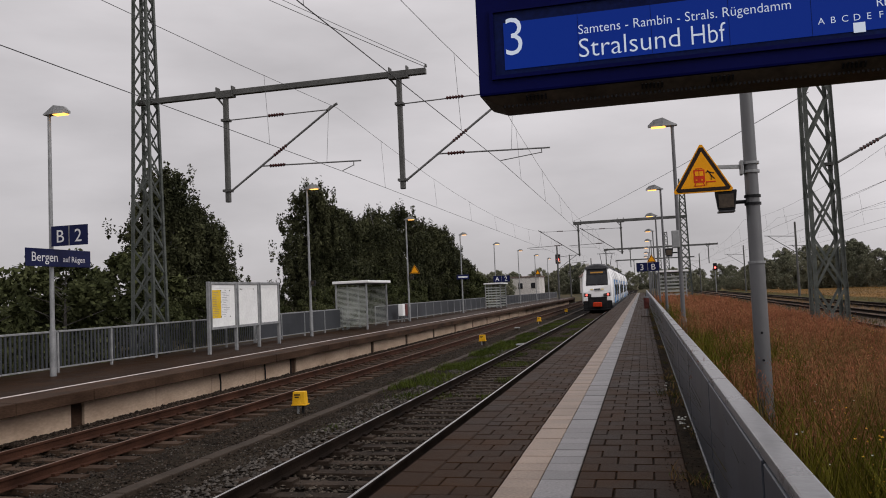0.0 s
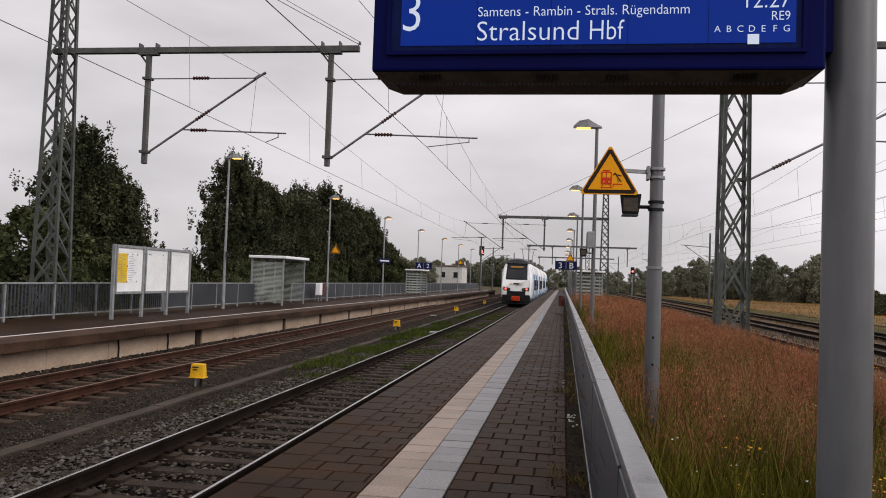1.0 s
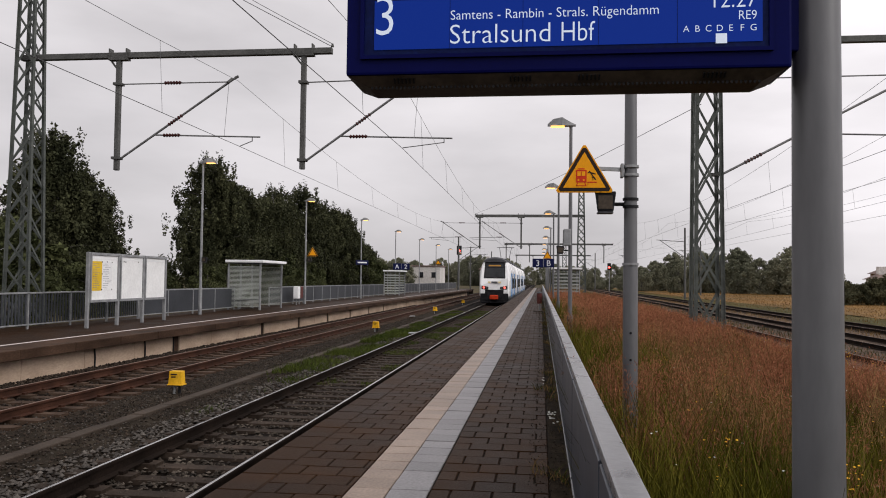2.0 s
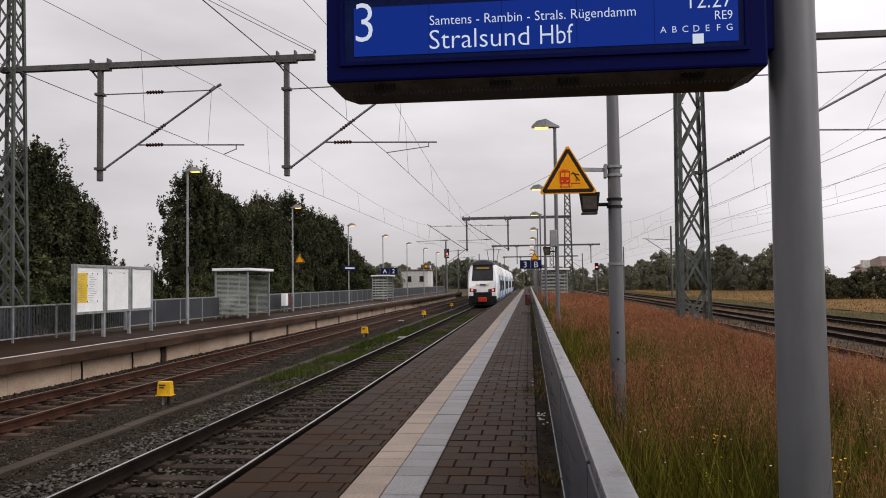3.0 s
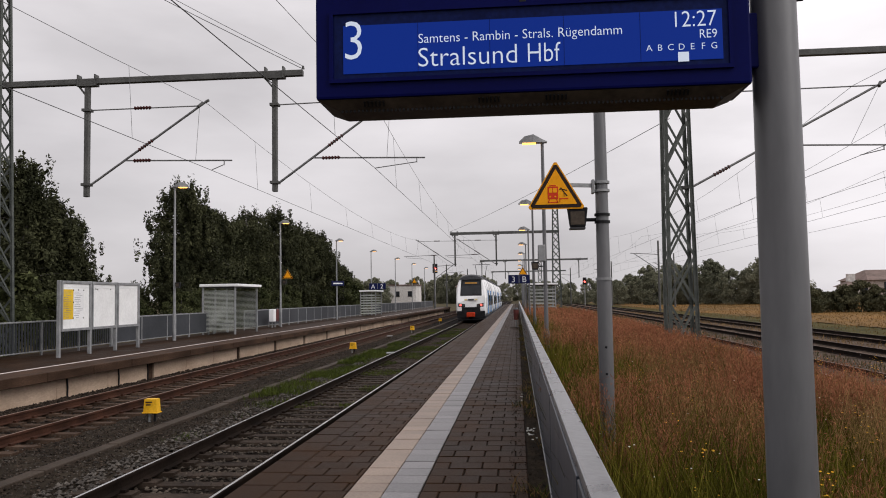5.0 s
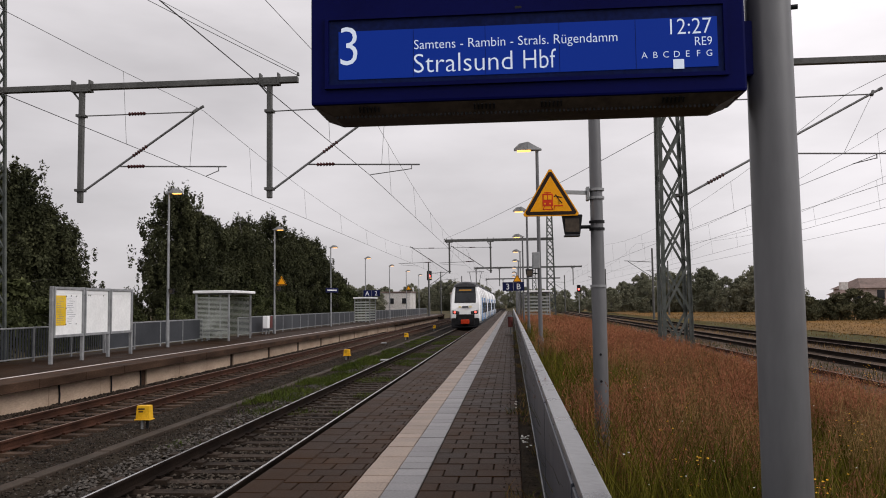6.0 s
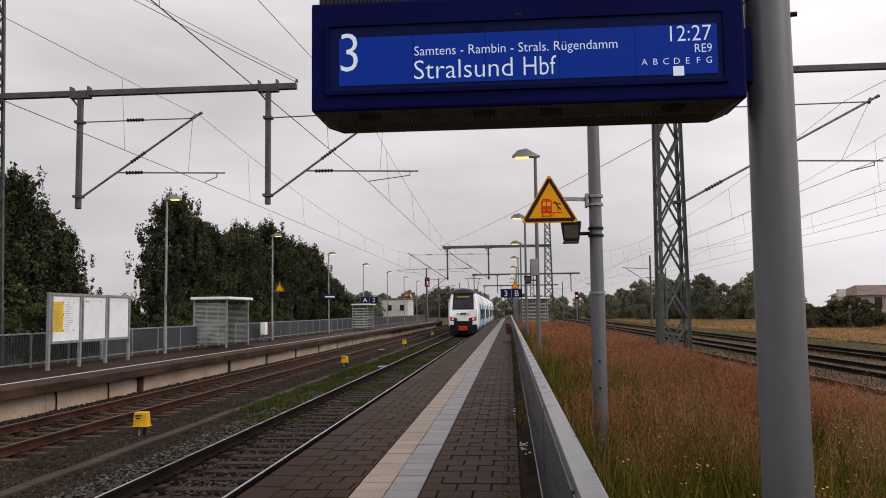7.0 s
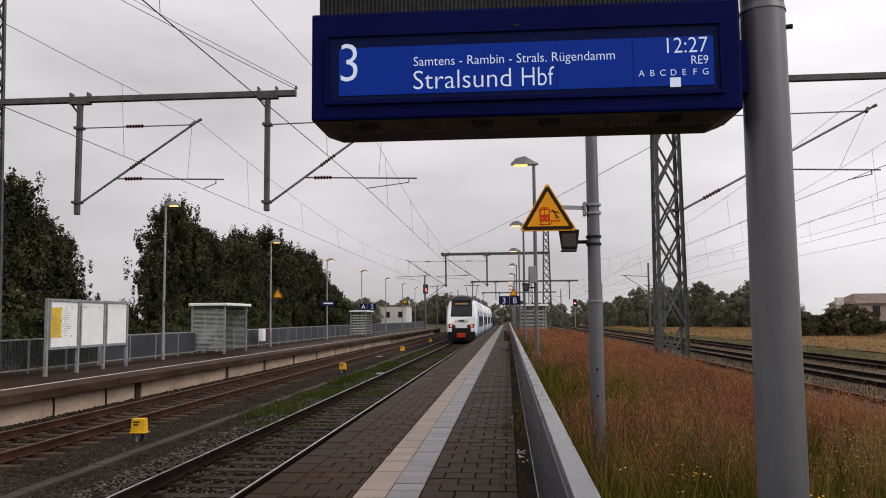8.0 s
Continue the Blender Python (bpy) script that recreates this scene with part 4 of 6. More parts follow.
bn = thing("waste_station", "grey waste station with white and red bin fronts", "litter bin", (-13.95, 45.3, 0))
for i, m in enumerate((M_WHITE, M_TRASH)):
    part("bin_front", bbox(-0.12, 0.16, i * 0.55, i * 0.55 + 0.46, 0.35, 1.05, 0.02), m, bn)
    part("bin_leg", box(bmesh.new(), -0.03, 0.03, i * 0.55 + 0.2, i * 0.55 + 0.26, 0, 0.35), M_GALV, bn)


# ---- overhead line: masts, beams, cantilevers ----
def lattice_mast(label, x, y, base, h, w0, w1, step=0.88, split=True):
    """Four-legged tapered lattice mast with crossed bracing."""
    ms = thing("catenary_mast", label, "mast", (x, y, base))
    wid = lambda z: w0 + (w1 - w0) * z / h
    for sx in (-1, 1):
        for sy in (-1, 1):
            b = bmesh.new()
            p0, p1 = (sx * w0 / 2, sy * w0 / 2, 0), (sx * w1 / 2, sy * w1 / 2, h)
            bar(b, p0, p1, 0.105, 0.016)
            bar(b, (p0[0] + sx * 0.045, p0[1] + 0.0, 0), (p1[0] + sx * 0.045, p1[1], h), 0.016, 0.105)
            part("leg", b, M_MAST, ms)
    z, flip = 0.3, 1
    allb = bmesh.new()
    while z < h - 0.2:
        st = step * (0.55 + 0.6 * wid(z) / w0)
        z2 = min(z + st, h)
        a, c = wid(z) / 2, wid(z2) / 2
        for q0, q1 in (((-a, -a), (c, -c)), ((a, -a), (-c, -c)), ((-a, a), (c, c)), ((a, a), (-c, c)), ((-a, -a), (-c, c)), ((a, a), (c, -c))):
            b = bmesh.new() if split else allb
            bar(b, (*q0, z), (*q1, z2), 0.014, 0.065)
            if split:
                part("brace", b, M_MAST, ms)
        z = z2
    if split:
        allb.free()
    else:
        tagged(part("bracing", allb, M_MAST, ms), kind="stuff")
    part("foundation", bbox(-w0 * 0.8, w0 * 0.8, -w0 * 0.8, w0 * 0.8, -0.3, 0.12, 0.03), M_CONC, ms)
    return ms


def insulator(b, p, d, n=6, r=0.062, ln=0.46):
    p, d = Vector(p), Vector(d).normalized()
    for i in range(n):
        c = p + d * (i / (n - 1) - 0.5) * ln
        tube(b, c - d * 0.022, c + d * 0.022, r, r * 0.7, 10)
    tube(b, p - d * ln * 0.6, p + d * ln * 0.6, r * 0.5, None, 8)


def cantilever(name_x, y, z_low, z_top, s, wire_x, wire_z, mess_z, parent_label, reach=3.7, foot=0.14, gap=0.0):
    """A hinged cantilever from the post at name_x, reaching to side s, which holds the contact wire at wire_x."""
    c = thing("catenary_cantilever", parent_label, "cantilever", (name_x, y, 0), "catenary cantilevers")
    tip = (s * reach, 0, mess_z + 0.10)
    low = (s * foot, 0, z_low)
    lo, ti = Vector(low), Vector(tip)
    b = bmesh.new()
    tube(b, lo, ti, 0.035, None, 10)
    main = part("main_tube", b, M_TUBE, c)
    b = bmesh.new()
    insulator(b, lo + (ti - lo) * (0.16 if gap else 0.48), ti - lo)
    part("insulator", b, M_INSUL, main, "brown ribbed insulator")
    b = bmesh.new()
    tube(b, (s * foot, 0, z_top), (s * (reach - 0.25), 0, mess_z - 0.02), 0.020, None, 8)
    top = part("top_tube", b, M_TUBE, c)
    b = bmesh.new()
    insulator(b, (s * reach * 0.47, 0, (z_top + mess_z) / 2), (s, 0, 0))
    part("insulator", b, M_INSUL, top, "brown ribbed insulator")
    k = (wire_z + 0.36 - z_low) / (tip[2] - z_low)
    rx = s * foot + (tip[0] - s * foot) * k
    b = bmesh.new()
    e = rx + s * 3.45
    tube(b, (rx, 0, wire_z + 0.38), (e, 0, wire_z + 0.28), 0.024, None, 8)
    reg = part("registration_tube", b, M_TUBE, c)
    b = bmesh.new()
    insulator(b, (rx + s * 0.6, 0, wire_z + 0.365), (s, 0, 0))
    part("insulator", b, M_INSUL, reg, "brown ribbed insulator")
    b = bmesh.new()
    wx = wire_x - name_x
    ex = e - s * 0.25
    bar(b, (ex, 0, wire_z + 0.29), (ex, 0, wire_z + 0.14), 0.025, 0.025)
    tube(b, (ex, 0, wire_z + 0.16), (wx, 0, wire_z + 0.01), 0.014, None, 8)
    part("steady_arm", b, M_TUBE, c)
    for z in (z_low, z_top):
        b = box(bmesh.new(), -0.13, 0.13, -0.13, 0.13, z - 0.04, z + 0.04)
        bar(b, (0, 0, z), (s * foot, 0, z), 0.05, 0.05)
        part("clamp", b, M_BEAM, c)
    b = bmesh.new()
    tube(b, (tip[0] - s * 0.22, -0.06, mess_z - 0.06), (tip[0] - s * 0.12, 0.06, mess_z + 0.08), 0.05, None, 8)
    tube(b, (tip[0], 0, tip[2]), (tip[0] + s * 0.1, 0, tip[2] + 0.05), 0.045, None, 8)
    part("wire_clamp", b, M_BEAM, c)
    b = bmesh.new()
    tube(b, (tip[0] - s * 0.2, 0, mess_z - 0.05), (e - s * 1.15, 0, wire_z + 0.32), 0.006, None, 5)
    part("hanger_wire", b, M_WIRE, c)
    return c


def beam_set(label, y, x0, x1, z, drops, zlow, thick=0.18):
    bs = thing("catenary_beam", label, "beam", (0, y, 0))
    part("cross_beam", bbox(min(x0, x1), max(x0, x1), -0.09, 0.09, z - thick / 2, z + thick / 2, 0.01), M_BEAM, bs, "long steel cross beam")
    for d in drops:
        part("drop_post", bbox(d - 0.075, d + 0.075, -0.075, 0.075, zlow, z - thick / 2, 0.015), M_BEAM, bs)
        b = bmesh.new()
        for s in (-0.28, 0.28):
            box(b, d + s - 0.02, d + s + 0.02, -0.12, 0.12, z - thick / 2 - 0.05, z + thick / 2 + 0.12)
        box(b, d - 0.32, d + 0.32, -0.11, 0.11, z - thick / 2 - 0.06, z - thick / 2)
        bar(b, (d - 0.28, 0, z - thick / 2 - 0.05), (d - 0.08, 0, z - thick / 2 - 0.3), 0.05, 0.05)
        part("beam_bracket", b, M_BEAM, bs)
    b = bmesh.new()
    tube(b, (x1, 0, z + 0.12), (x1, 0, z + 0.22), 0.05, 0.03, 8)
    part("end_fitting", b, M_BEAM, bs)
    return bs


lattice_mast("green-grey lattice mast behind the far platform fence", -16.1, 24.0, -0.3, 14.6, 0.80, 0.36, 0.78)
beam_set("long dark steel beam carrying overhead line over both tracks", 24.0, -16.4, -6.25, 8.45, (-13.1, -7.13), 4.84)
cantilever(-13.1, 24.0, 5.22, 7.55, 1, -9.1, 5.56, 7.58, "grey hinged tube cantilever over the far track", 3.8)
cantilever(-7.13, 24.0, 5.12, 7.50, 1, -4.05, 5.46, 7.58, "grey hinged tube cantilever over the near track", 3.75)
lattice_mast("green-grey lattice mast standing in the tall grass", 4.75, 24.0, -0.4, 13.0, 0.76, 0.52, 1.2)
beam_set("steel beam carrying overhead line over the yard tracks", 24.0, 4.5, 24.0, 8.42, (21.0,), 4.7)
cantilever(4.95, 24.0, 4.62, 7.36, 1, 9.85, 5.40, 7.42, "long grey cantilever over the yard track", 5.7, 0.2, 1.0)
# the next supports
lattice_mast("lattice mast beside the platform fence", 3.85, 77.0, -0.4, 11.6, 0.85, 0.40, 0.7)
beam_set("steel beam over the tracks with two drop posts", 77.0, 4.2, -6.2, 7.70, (-5.75, -1.80), 4.55, 0.26)
cantilever(-5.75, 77.0, 4.75, 7.0, -1, -8.7, 5.3, 7.05, "distant cantilever over the far track")
cantilever(-1.80, 77.0, 4.75, 7.0, -1, -4.1, 5.3, 7.05, "distant cantilever over the near track")
for yy, mx in ((136.0, 4.0), (196.0, 4.2)):
    lattice_mast("distant lattice mast beside the tracks", mx, yy, -0.4, 10.5, 0.8, 0.4, 0.9, False)
    beam_set("distant steel beam over all tracks", yy, -6.0, 12.0, 7.7, (-5.75, -1.8, 10.5), 4.6, 0.28)
for x, yy in ((-12.0, 118.0), (-13.0, 150.0), (16.5, 95.0), (17.5, 150.0), (-10.6, 175.0), (24.0, 125.0), (12.0, 180.0)):
    pl = thing("catenary_pole", "distant slim steel pole with bracket arm", "pole", (x, yy, -0.4), "distant catenary poles")
    bm = bmesh.new()
    tube(bm, (0, 0, 0), (0, 0, 8.2), 0.14, 0.10, 8)
    part("shaft", bm, M_BEAM, pl)
    bm = bmesh.new()
    s = 1 if x < 0 else -1
    tube(bm, (0, 0, 6.6), (s * 3.2, 0, 6.8), 0.04, None, 6)
    tube(bm, (0, 0, 4.8), (s * 2.8, 0, 6.75), 0.04, None, 6)
    part("bracket_arm", bm, M_BEAM, pl)


# ---- wires ----
def wire(label, pts, r=0.009, sag=0.0, steps=10):
    b = bmesh.new()
    for p, q in zip(pts[:-1], pts[1:]):
        p, q = Vector(p), Vector(q)
        prev = p
        for i in range(1, steps + 1):
            t = i / steps
            c = p.lerp(q, t) - Vector((0, 0, 4 * sag * t * (1 - t)))
            tube(b, prev, c, r, None, 5)
            prev = c
    o = new("overhead_wire", mesh_of("overhead_wire", b, M_WIRE))
    return tagged(o, label, "wire", "overhead wires")


SUP = [-40.0, 24.0, 77.0, 136.0, 196.0]
for xs, zc, zm in (((-8.9, -9.1, -8.75, -9.1, -8.8), 5.55, 7.58), ((-4.7, -4.05, -4.1, -3.8, -4.1), 5.45, 7.58), ((9.2, 9.85, 9.2, 9.8, 9.2), 5.4, 7.42), ((12.0, 12.6, 12.0, 12.6, 12.0), 5.4, 7.42), ((16.2, 15.6, 16.2, 15.6, 16.0), 5.4, 7.3)):
    far_z = (zc - 0.35, zc, 5.3, 5.25, 5.25)
    wire("thin contact wire above the track", [(x, y, z) for x, y, z in zip(xs, SUP, far_z)], 0.0085, 0.0, 1)
    mz = (zm, zm, 7.05, 7.0, 7.0)
    wire("thin sagging messenger wire above the track", [(x - 0.1, y, z) for x, y, z in zip(xs, SUP, mz)], 0.0065, 0.95)
    for k in range(4):
        for t in (0.08, 0.22, 0.36, 0.5, 0.64, 0.78, 0.92):
            y = SUP[k] + (SUP[k + 1] - SUP[k]) * t
            if y < 4 or y > 140:
                continue
            x = xs[k] + (xs[k + 1] - xs[k]) * t
            z0 = far_z[k] + (far_z[k + 1] - far_z[k]) * t
            z1 = mz[k] + (mz[k + 1] - mz[k]) * t - 4 * 0.95 * t * (1 - t)
            b = bmesh.new()
            tube(b, (x, y, z0), (x - 0.1, y, z1), 0.005, None, 4)
            o = new("dropper_wire", mesh_of("dropper_wire", b, M_WIRE))
            tagged(o, "thin dropper between messenger and contact wire", "wire", "dropper wires")
wire("thin stay from mast top to beam end", [(-16.1, 24, 14.0), (-6.3, 24, 8.6)], 0.011, 0.05)
wire("second thin stay from mast top to beam end", [(-16.1, 23.9, 14.3), (-6.2, 23.9, 8.62)], 0.009, 0.05)
wire("thin stay wire from beam to mast", [(-6.2, 77, 7.9), (4.6, 24, 6.65)], 0.010, 0.2)
wire("thin line over the yard tracks", [(19.5, -40, 7.6), (19.5, 24, 7.4), (19, 77, 7.2), (19, 136, 7.1)], 0.008, 0.7)
wire("thin contact wire over the outer yard track", [(19.6, -40, 5.6), (19.6, 24, 5.5), (19, 77, 5.4), (19, 136, 5.3)], 0.009, 0.0)


# ---- train ----
def train_car(parent, y0, y1, cab_end, blue_doors):
    """One coach: a rounded white shell with window band, doors and skirt."""
    prof = [(-1.30, -0.1), (-1.40, 0.25), (-1.42, 1.1), (-1.41, 1.75), (-1.34, 2.4), (-1.19, 2.95), (-1.02, 3.22), (-0.6, 3.38), (-0.2, 3.42)]
    prof = prof + [(-x, z) for x, z in prof[::-1]]
    secs = [(y0, 1.0, 0.0), (y1, 1.0, 0.0)]
    if cab_end:
        secs = [(y0 - 0.05, 0.86, 0.0), (y0 + 0.25, 0.93, 0.0), (y0 + 0.9, 0.975, 0.0), (y0 + 2.0, 1.0, 0.0), (y1, 1.0, 0.0)]
    b = bmesh.new()
    rings = []
    for k, (yy, sc, _) in enumerate(secs):
        ring = []
        for x, z in prof:
            lean = 0.0
            if cab_end and k < 3:
                lean = max(0.0, z - 1.0) * (0.42, 0.33, 0.12)[k]
            zz = z if not (cab_end and k < 2) else min(z, 3.30 - 0.06 * (1 - k))
            ring.append(b.verts.new((x * sc, yy + lean, zz)))
        rings.append(ring)
    m = len(prof)
    for r0, r1 in zip(rings[:-1], rings[1:]):
        for i in range(m):
            j = (i + 1) % m
            f = b.faces.new((r0[i], r0[j], r1[j], r1[i]))
            f.smooth = True
    b.faces.new(rings[0][::-1])
    b.faces.new(rings[-1])
    shell = part("coach_body", b, M_TRAINW, parent, "glossy white coach body")
    for sx in (-1, 1):
        xo = sx * 1.425
        y = y0 + 3.2
        i = 0
        while y < y1 - 2.0:
            if i % 3 == 0:
                part("blue_panel", bbox(min(xo, xo * 0.98), max(xo, xo * 0.98), y - 0.4, y + 1.9, 0.05, 2.2, 0.004), M_TRAINB, shell, "light blue door surround")
                d = part("door", bbox(min(xo * 1.005, xo * 0.985), max(xo * 1.005, xo * 0.985), y, y + 1.4, 0.05, 2.15, 0.006), M_TRAINB if blue_doors else M_TRAING, shell)
                for a in (0.12, 0.76):
                    part("door_window", bbox(min(xo * 1.009, xo), max(xo * 1.009, xo), y + a, y + a + 0.5, 0.7, 1.95, 0.004), M_WIN, d)
                y += 2.2
            else:
                part("window", bbox(min(xo * 1.003, xo * 0.985), max(xo * 1.003, xo * 0.985), y, y + 2.0, 0.75, 1.75, 0.01), M_WIN, shell)
                y += 2.35
            i += 1
    part("skirt", bbox(-1.3, 1.3, y0 + (1.0 if cab_end else 0.1), y1 - 0.1, -0.42, -0.105, 0.02), M_TRAING, shell, "dark grey underframe")
    roof = bmesh.new()
    for k in range(4):
        ya = y0 + 3.0 + k * (y1 - y0 - 5) / 4
        box(roof, -0.95, 0.95, ya, ya + (y1 - y0) / 5, 3.18, 3.52)
    part("roof_equipment", bevel(roof, 0.05), M_TRAING, shell)
    for yb in (y0 + 2.6, y1 - 2.2):
        bg = part("bogie", bbox(-1.1, 1.1, yb - 1.4, yb + 1.4, -0.50, -0.25, 0.03), M_BLACK, shell)
        for dy in (-0.9, 0.9):
            for sx in (-1, 1):
                w = bmesh.new()
                tube(w, (sx * 0.70, yb + dy, -0.13), (sx * 0.82, yb + dy, -0.13), 0.42, None, 20)
                part("wheel", w, M_RAIL_D, bg)
    return shell


TY = 71.5
train = thing("regional_train", "white regional electric train with light blue doors", "train", (-4.0, TY, 0.0))
shells = []
for k in range(4):
    shells.append(train_car(train, k * 17.6, k * 17.6 + 17.2, k == 0, k % 2 == 0))
    if k:
        part("gangway", bbox(-1.15, 1.15, k * 17.6 - 0.42, k * 17.6 + 0.02, -0.1, 2.9, 0.05), M_BLACK, train)
cabm = shells[0]


def raked(x0, x1, z0, z1, y0, y1, taper, w):
    """A panel on the raked cab front, narrower at its top."""
    q = box(bmesh.new(), x0, x1, y0, y1, z0, z1)
    for v in q.verts:
        v.co.y += max(0, v.co.z - 1.0) * 0.43
        if v.co.z > (z0 + z1) / 2:
            v.co.x *= taper
    return bevel(q, w) if w else q


part("front_mask", raked(-0.97, 0.97, 1.70, 3.20, -0.095, 0.10, 0.93, 0.04), M_BLACK, cabm, "black surround of the front window")
part("front_glazing", raked(-0.87, 0.87, 1.78, 2.66, -0.115, 0.08, 0.95, 0.03), M_WIN, cabm, "dark front window")
part("wiper", raked(0.36, 0.39, 1.8, 2.5, -0.13, -0.117, 1.2, 0.0), M_BLACK, cabm)
part("display_window", raked(-0.72, 0.72, 2.72, 2.98, -0.112, 0.0, 0.97, 0.01), M_WIN, cabm)
part("destination_display", raked(-0.55, 0.55, 2.79, 2.91, -0.122, -0.113, 1.0, 0.0), M_DEST, cabm, "amber destination display")
b = bmesh.new()
arch = [(1.06 * math.cos(k * math.pi / 12), 3.16 + 0.46 * math.sin(k * math.pi / 12)) for k in range(13)]
rings = [[b.verts.new((x * sc, yy, 3.16 + (z - 3.16) * sz)) for x, z in arch] for yy, sc, sz in ((0.74, 0.94, 0.72), (0.95, 1.0, 1.0), (2.9, 1.0, 0.92))]
for r0, r1 in zip(rings[:-1], rings[1:]):
    for i in range(12):
        b.faces.new((r0[i], r0[i + 1], r1[i + 1], r1[i]))
    b.faces.new((r0[12], r0[0], r1[0], r1[12]))
b.faces.new(rings[0][::-1])
b.faces.new(rings[-1])
part("roof_fairing", b, M_TRAING, cabm, "dark arched roof fairing")
for sx in (-1, 1):
    b = box(bmesh.new(), sx * 0.82 - 0.30, sx * 0.82 + 0.30, -0.12, 0.02, 0.72, 1.06)
    for v in b.verts:
        if v.co.z > 0.9 and v.co.x * sx < 0.8:
            v.co.z -= 0.10
    part("lamp_housing", bevel(b, 0.02), M_BLACK, cabm)
    b = bmesh.new()
    tube(b, (sx * 0.92, -0.125, 0.89), (sx * 0.92, -0.15, 0.89), 0.105, 0.095, 16)
    part("tail_lamp", b, M_TAIL, cabm, "lit red tail lamp")
    b = bmesh.new()
    tube(b, (sx * 0.66, -0.125, 0.85), (sx * 0.66, -0.14, 0.85), 0.09, 0.085, 16)
    part("head_lamp", b, M_TRAING, cabm, "unlit grey headlamp")
    part("corner_skirt", bbox(sx * 1.02 - 0.2, sx * 1.02 + 0.2, -0.13, 0.7, 0.36, 0.715, 0.03), M_TRAINW, cabm, "white corner of the front skirt")
part("front_apron", bbox(-0.815, 0.815, -0.10, 0.6, -0.30, 0.70, 0.03), M_BLACK, cabm, "black front apron")
part("lower_apron", bbox(-1.24, 1.24, -0.06, 0.6, -0.30, 0.355, 0.03), M_BLACK, cabm)
part("coupler", bbox(-0.37, 0.37, -0.62, -0.11, -0.16, 0.24, 0.05), M_COUPLER, cabm, "orange-red covered coupler")
part("snow_plough", bbox(-1.2, 1.2, -0.1, 0.5, -0.48, -0.31, 0.04), M_BLACK, cabm)
part("operator_mark", raked(-0.27, 0.27, 1.29, 1.43, -0.085, -0.055, 1.0, 0.0), M_TRAING, cabm, "dark grey operator mark")
for sx in (-1, 1):
    part("wing_mark", raked(sx * 0.46 - 0.12, sx * 0.46 + 0.12, 1.30, 1.43, -0.085, -0.055, 1.0, 0.0), M_WING, cabm, "faded yellow wing shape")
b = bmesh.new()
for p, q in (((-0.5, 22.5, 3.5), (-0.5, 21.4, 4.3)), ((0.5, 22.5, 3.5), (0.5, 21.4, 4.3)), ((-0.5, 21.4, 4.3), (-0.7, 22.2, 5.35)), ((0.5, 21.4, 4.3), (0.7, 22.2, 5.35)), ((-1.0, 22.2, 5.35), (1.0, 22.2, 5.35)), ((-0.7, 22.2, 5.35), (0.7, 22.2, 5.35))):
    tube(b, p, q, 0.035, None, 6)
part("pantograph", b, M_TRAING, train, "raised pantograph")

# ---- signals ----
for x, y, zt, sc in ((-14.3, 141.5, 7.8, 1.35), (14.4, 172.0, 5.6, 1.2)):
    sg = thing("railway_signal", "black railway signal showing a red light", "signal", (x, y, -0.5))
    b = bmesh.new()
    tube(b, (0, 0, 0), (0, 0, zt), 0.09, None, 8)
    part("mast", b, M_GALV, sg)
    part("signal_head", bbox(-0.32 * sc, 0.32 * sc, -0.12, 0.12, zt - 1.0 * sc, zt + 0.3, 0.04), M_BLACK, sg)
    b = bmesh.new()
    tube(b, (0.0, -0.14, zt - 0.6), (0.0, -0.20, zt - 0.6), 0.15 * sc, None, 14)
    part("red_lamp", b, M_SIGRED, sg, "lit red lamp")

# ---- buildings ----
def house(label, x, y, z, w, d, h, roof_h, roof_mat, wall_mat, wins, flat=False):
    hs = thing("building", label, "building", (x, y, z))
    part("wall", bbox(-w / 2, w / 2, -d / 2, d / 2, 0, h, 0.02), wall_mat, hs)
    if flat:
        part("roof", bbox(-w / 2 - 0.2, w / 2 + 0.2, -d / 2 - 0.2, d / 2 + 0.2, h + 0.003, h + 0.3, 0.03), roof_mat, hs)
    else:
        b = bmesh.new()
        v = [b.verts.new(p) for p in ((-w / 2 - 0.4, -d / 2 - 0.4, h), (w / 2 + 0.4, -d / 2 - 0.4, h), (w / 2 + 0.4, d / 2 + 0.4, h), (-w / 2 - 0.4, d / 2 + 0.4, h),
                                      (-w / 2 + roof_h, 0, h + roof_h), (w / 2 - roof_h, 0, h + roof_h))]
        for f in ((0, 1, 5, 4), (1, 2, 5), (2, 3, 4, 5), (3, 0, 4), (3, 2, 1, 0)):
            b.faces.new([v[i] for i in f])
        rf = part("roof", b, roof_mat, hs)
        part("chimney", bbox(-w * 0.24, -w * 0.24 + 0.9, -0.4, 0.4, h + roof_h * 0.6, h + roof_h + 0.9, 0.02), wall_mat, rf)
    for i in range(wins):
        xx = -w / 2 + (i + 0.5) * w / wins
        wn_ob = part("window", box(bmesh.new(), xx - 0.5, xx + 0.5, -d / 2 - 0.03, -d / 2 + 0.02, h * 0.45, h * 0.45 + 1.2), M_WIN, hs)
        part("sill", box(bmesh.new(), xx - 0.6, xx + 0.6, -d / 2 - 0.10, -d / 2 - 0.031, h * 0.45 - 0.08, h * 0.45 - 0.001), M_CONC, wn_ob)
    return hs


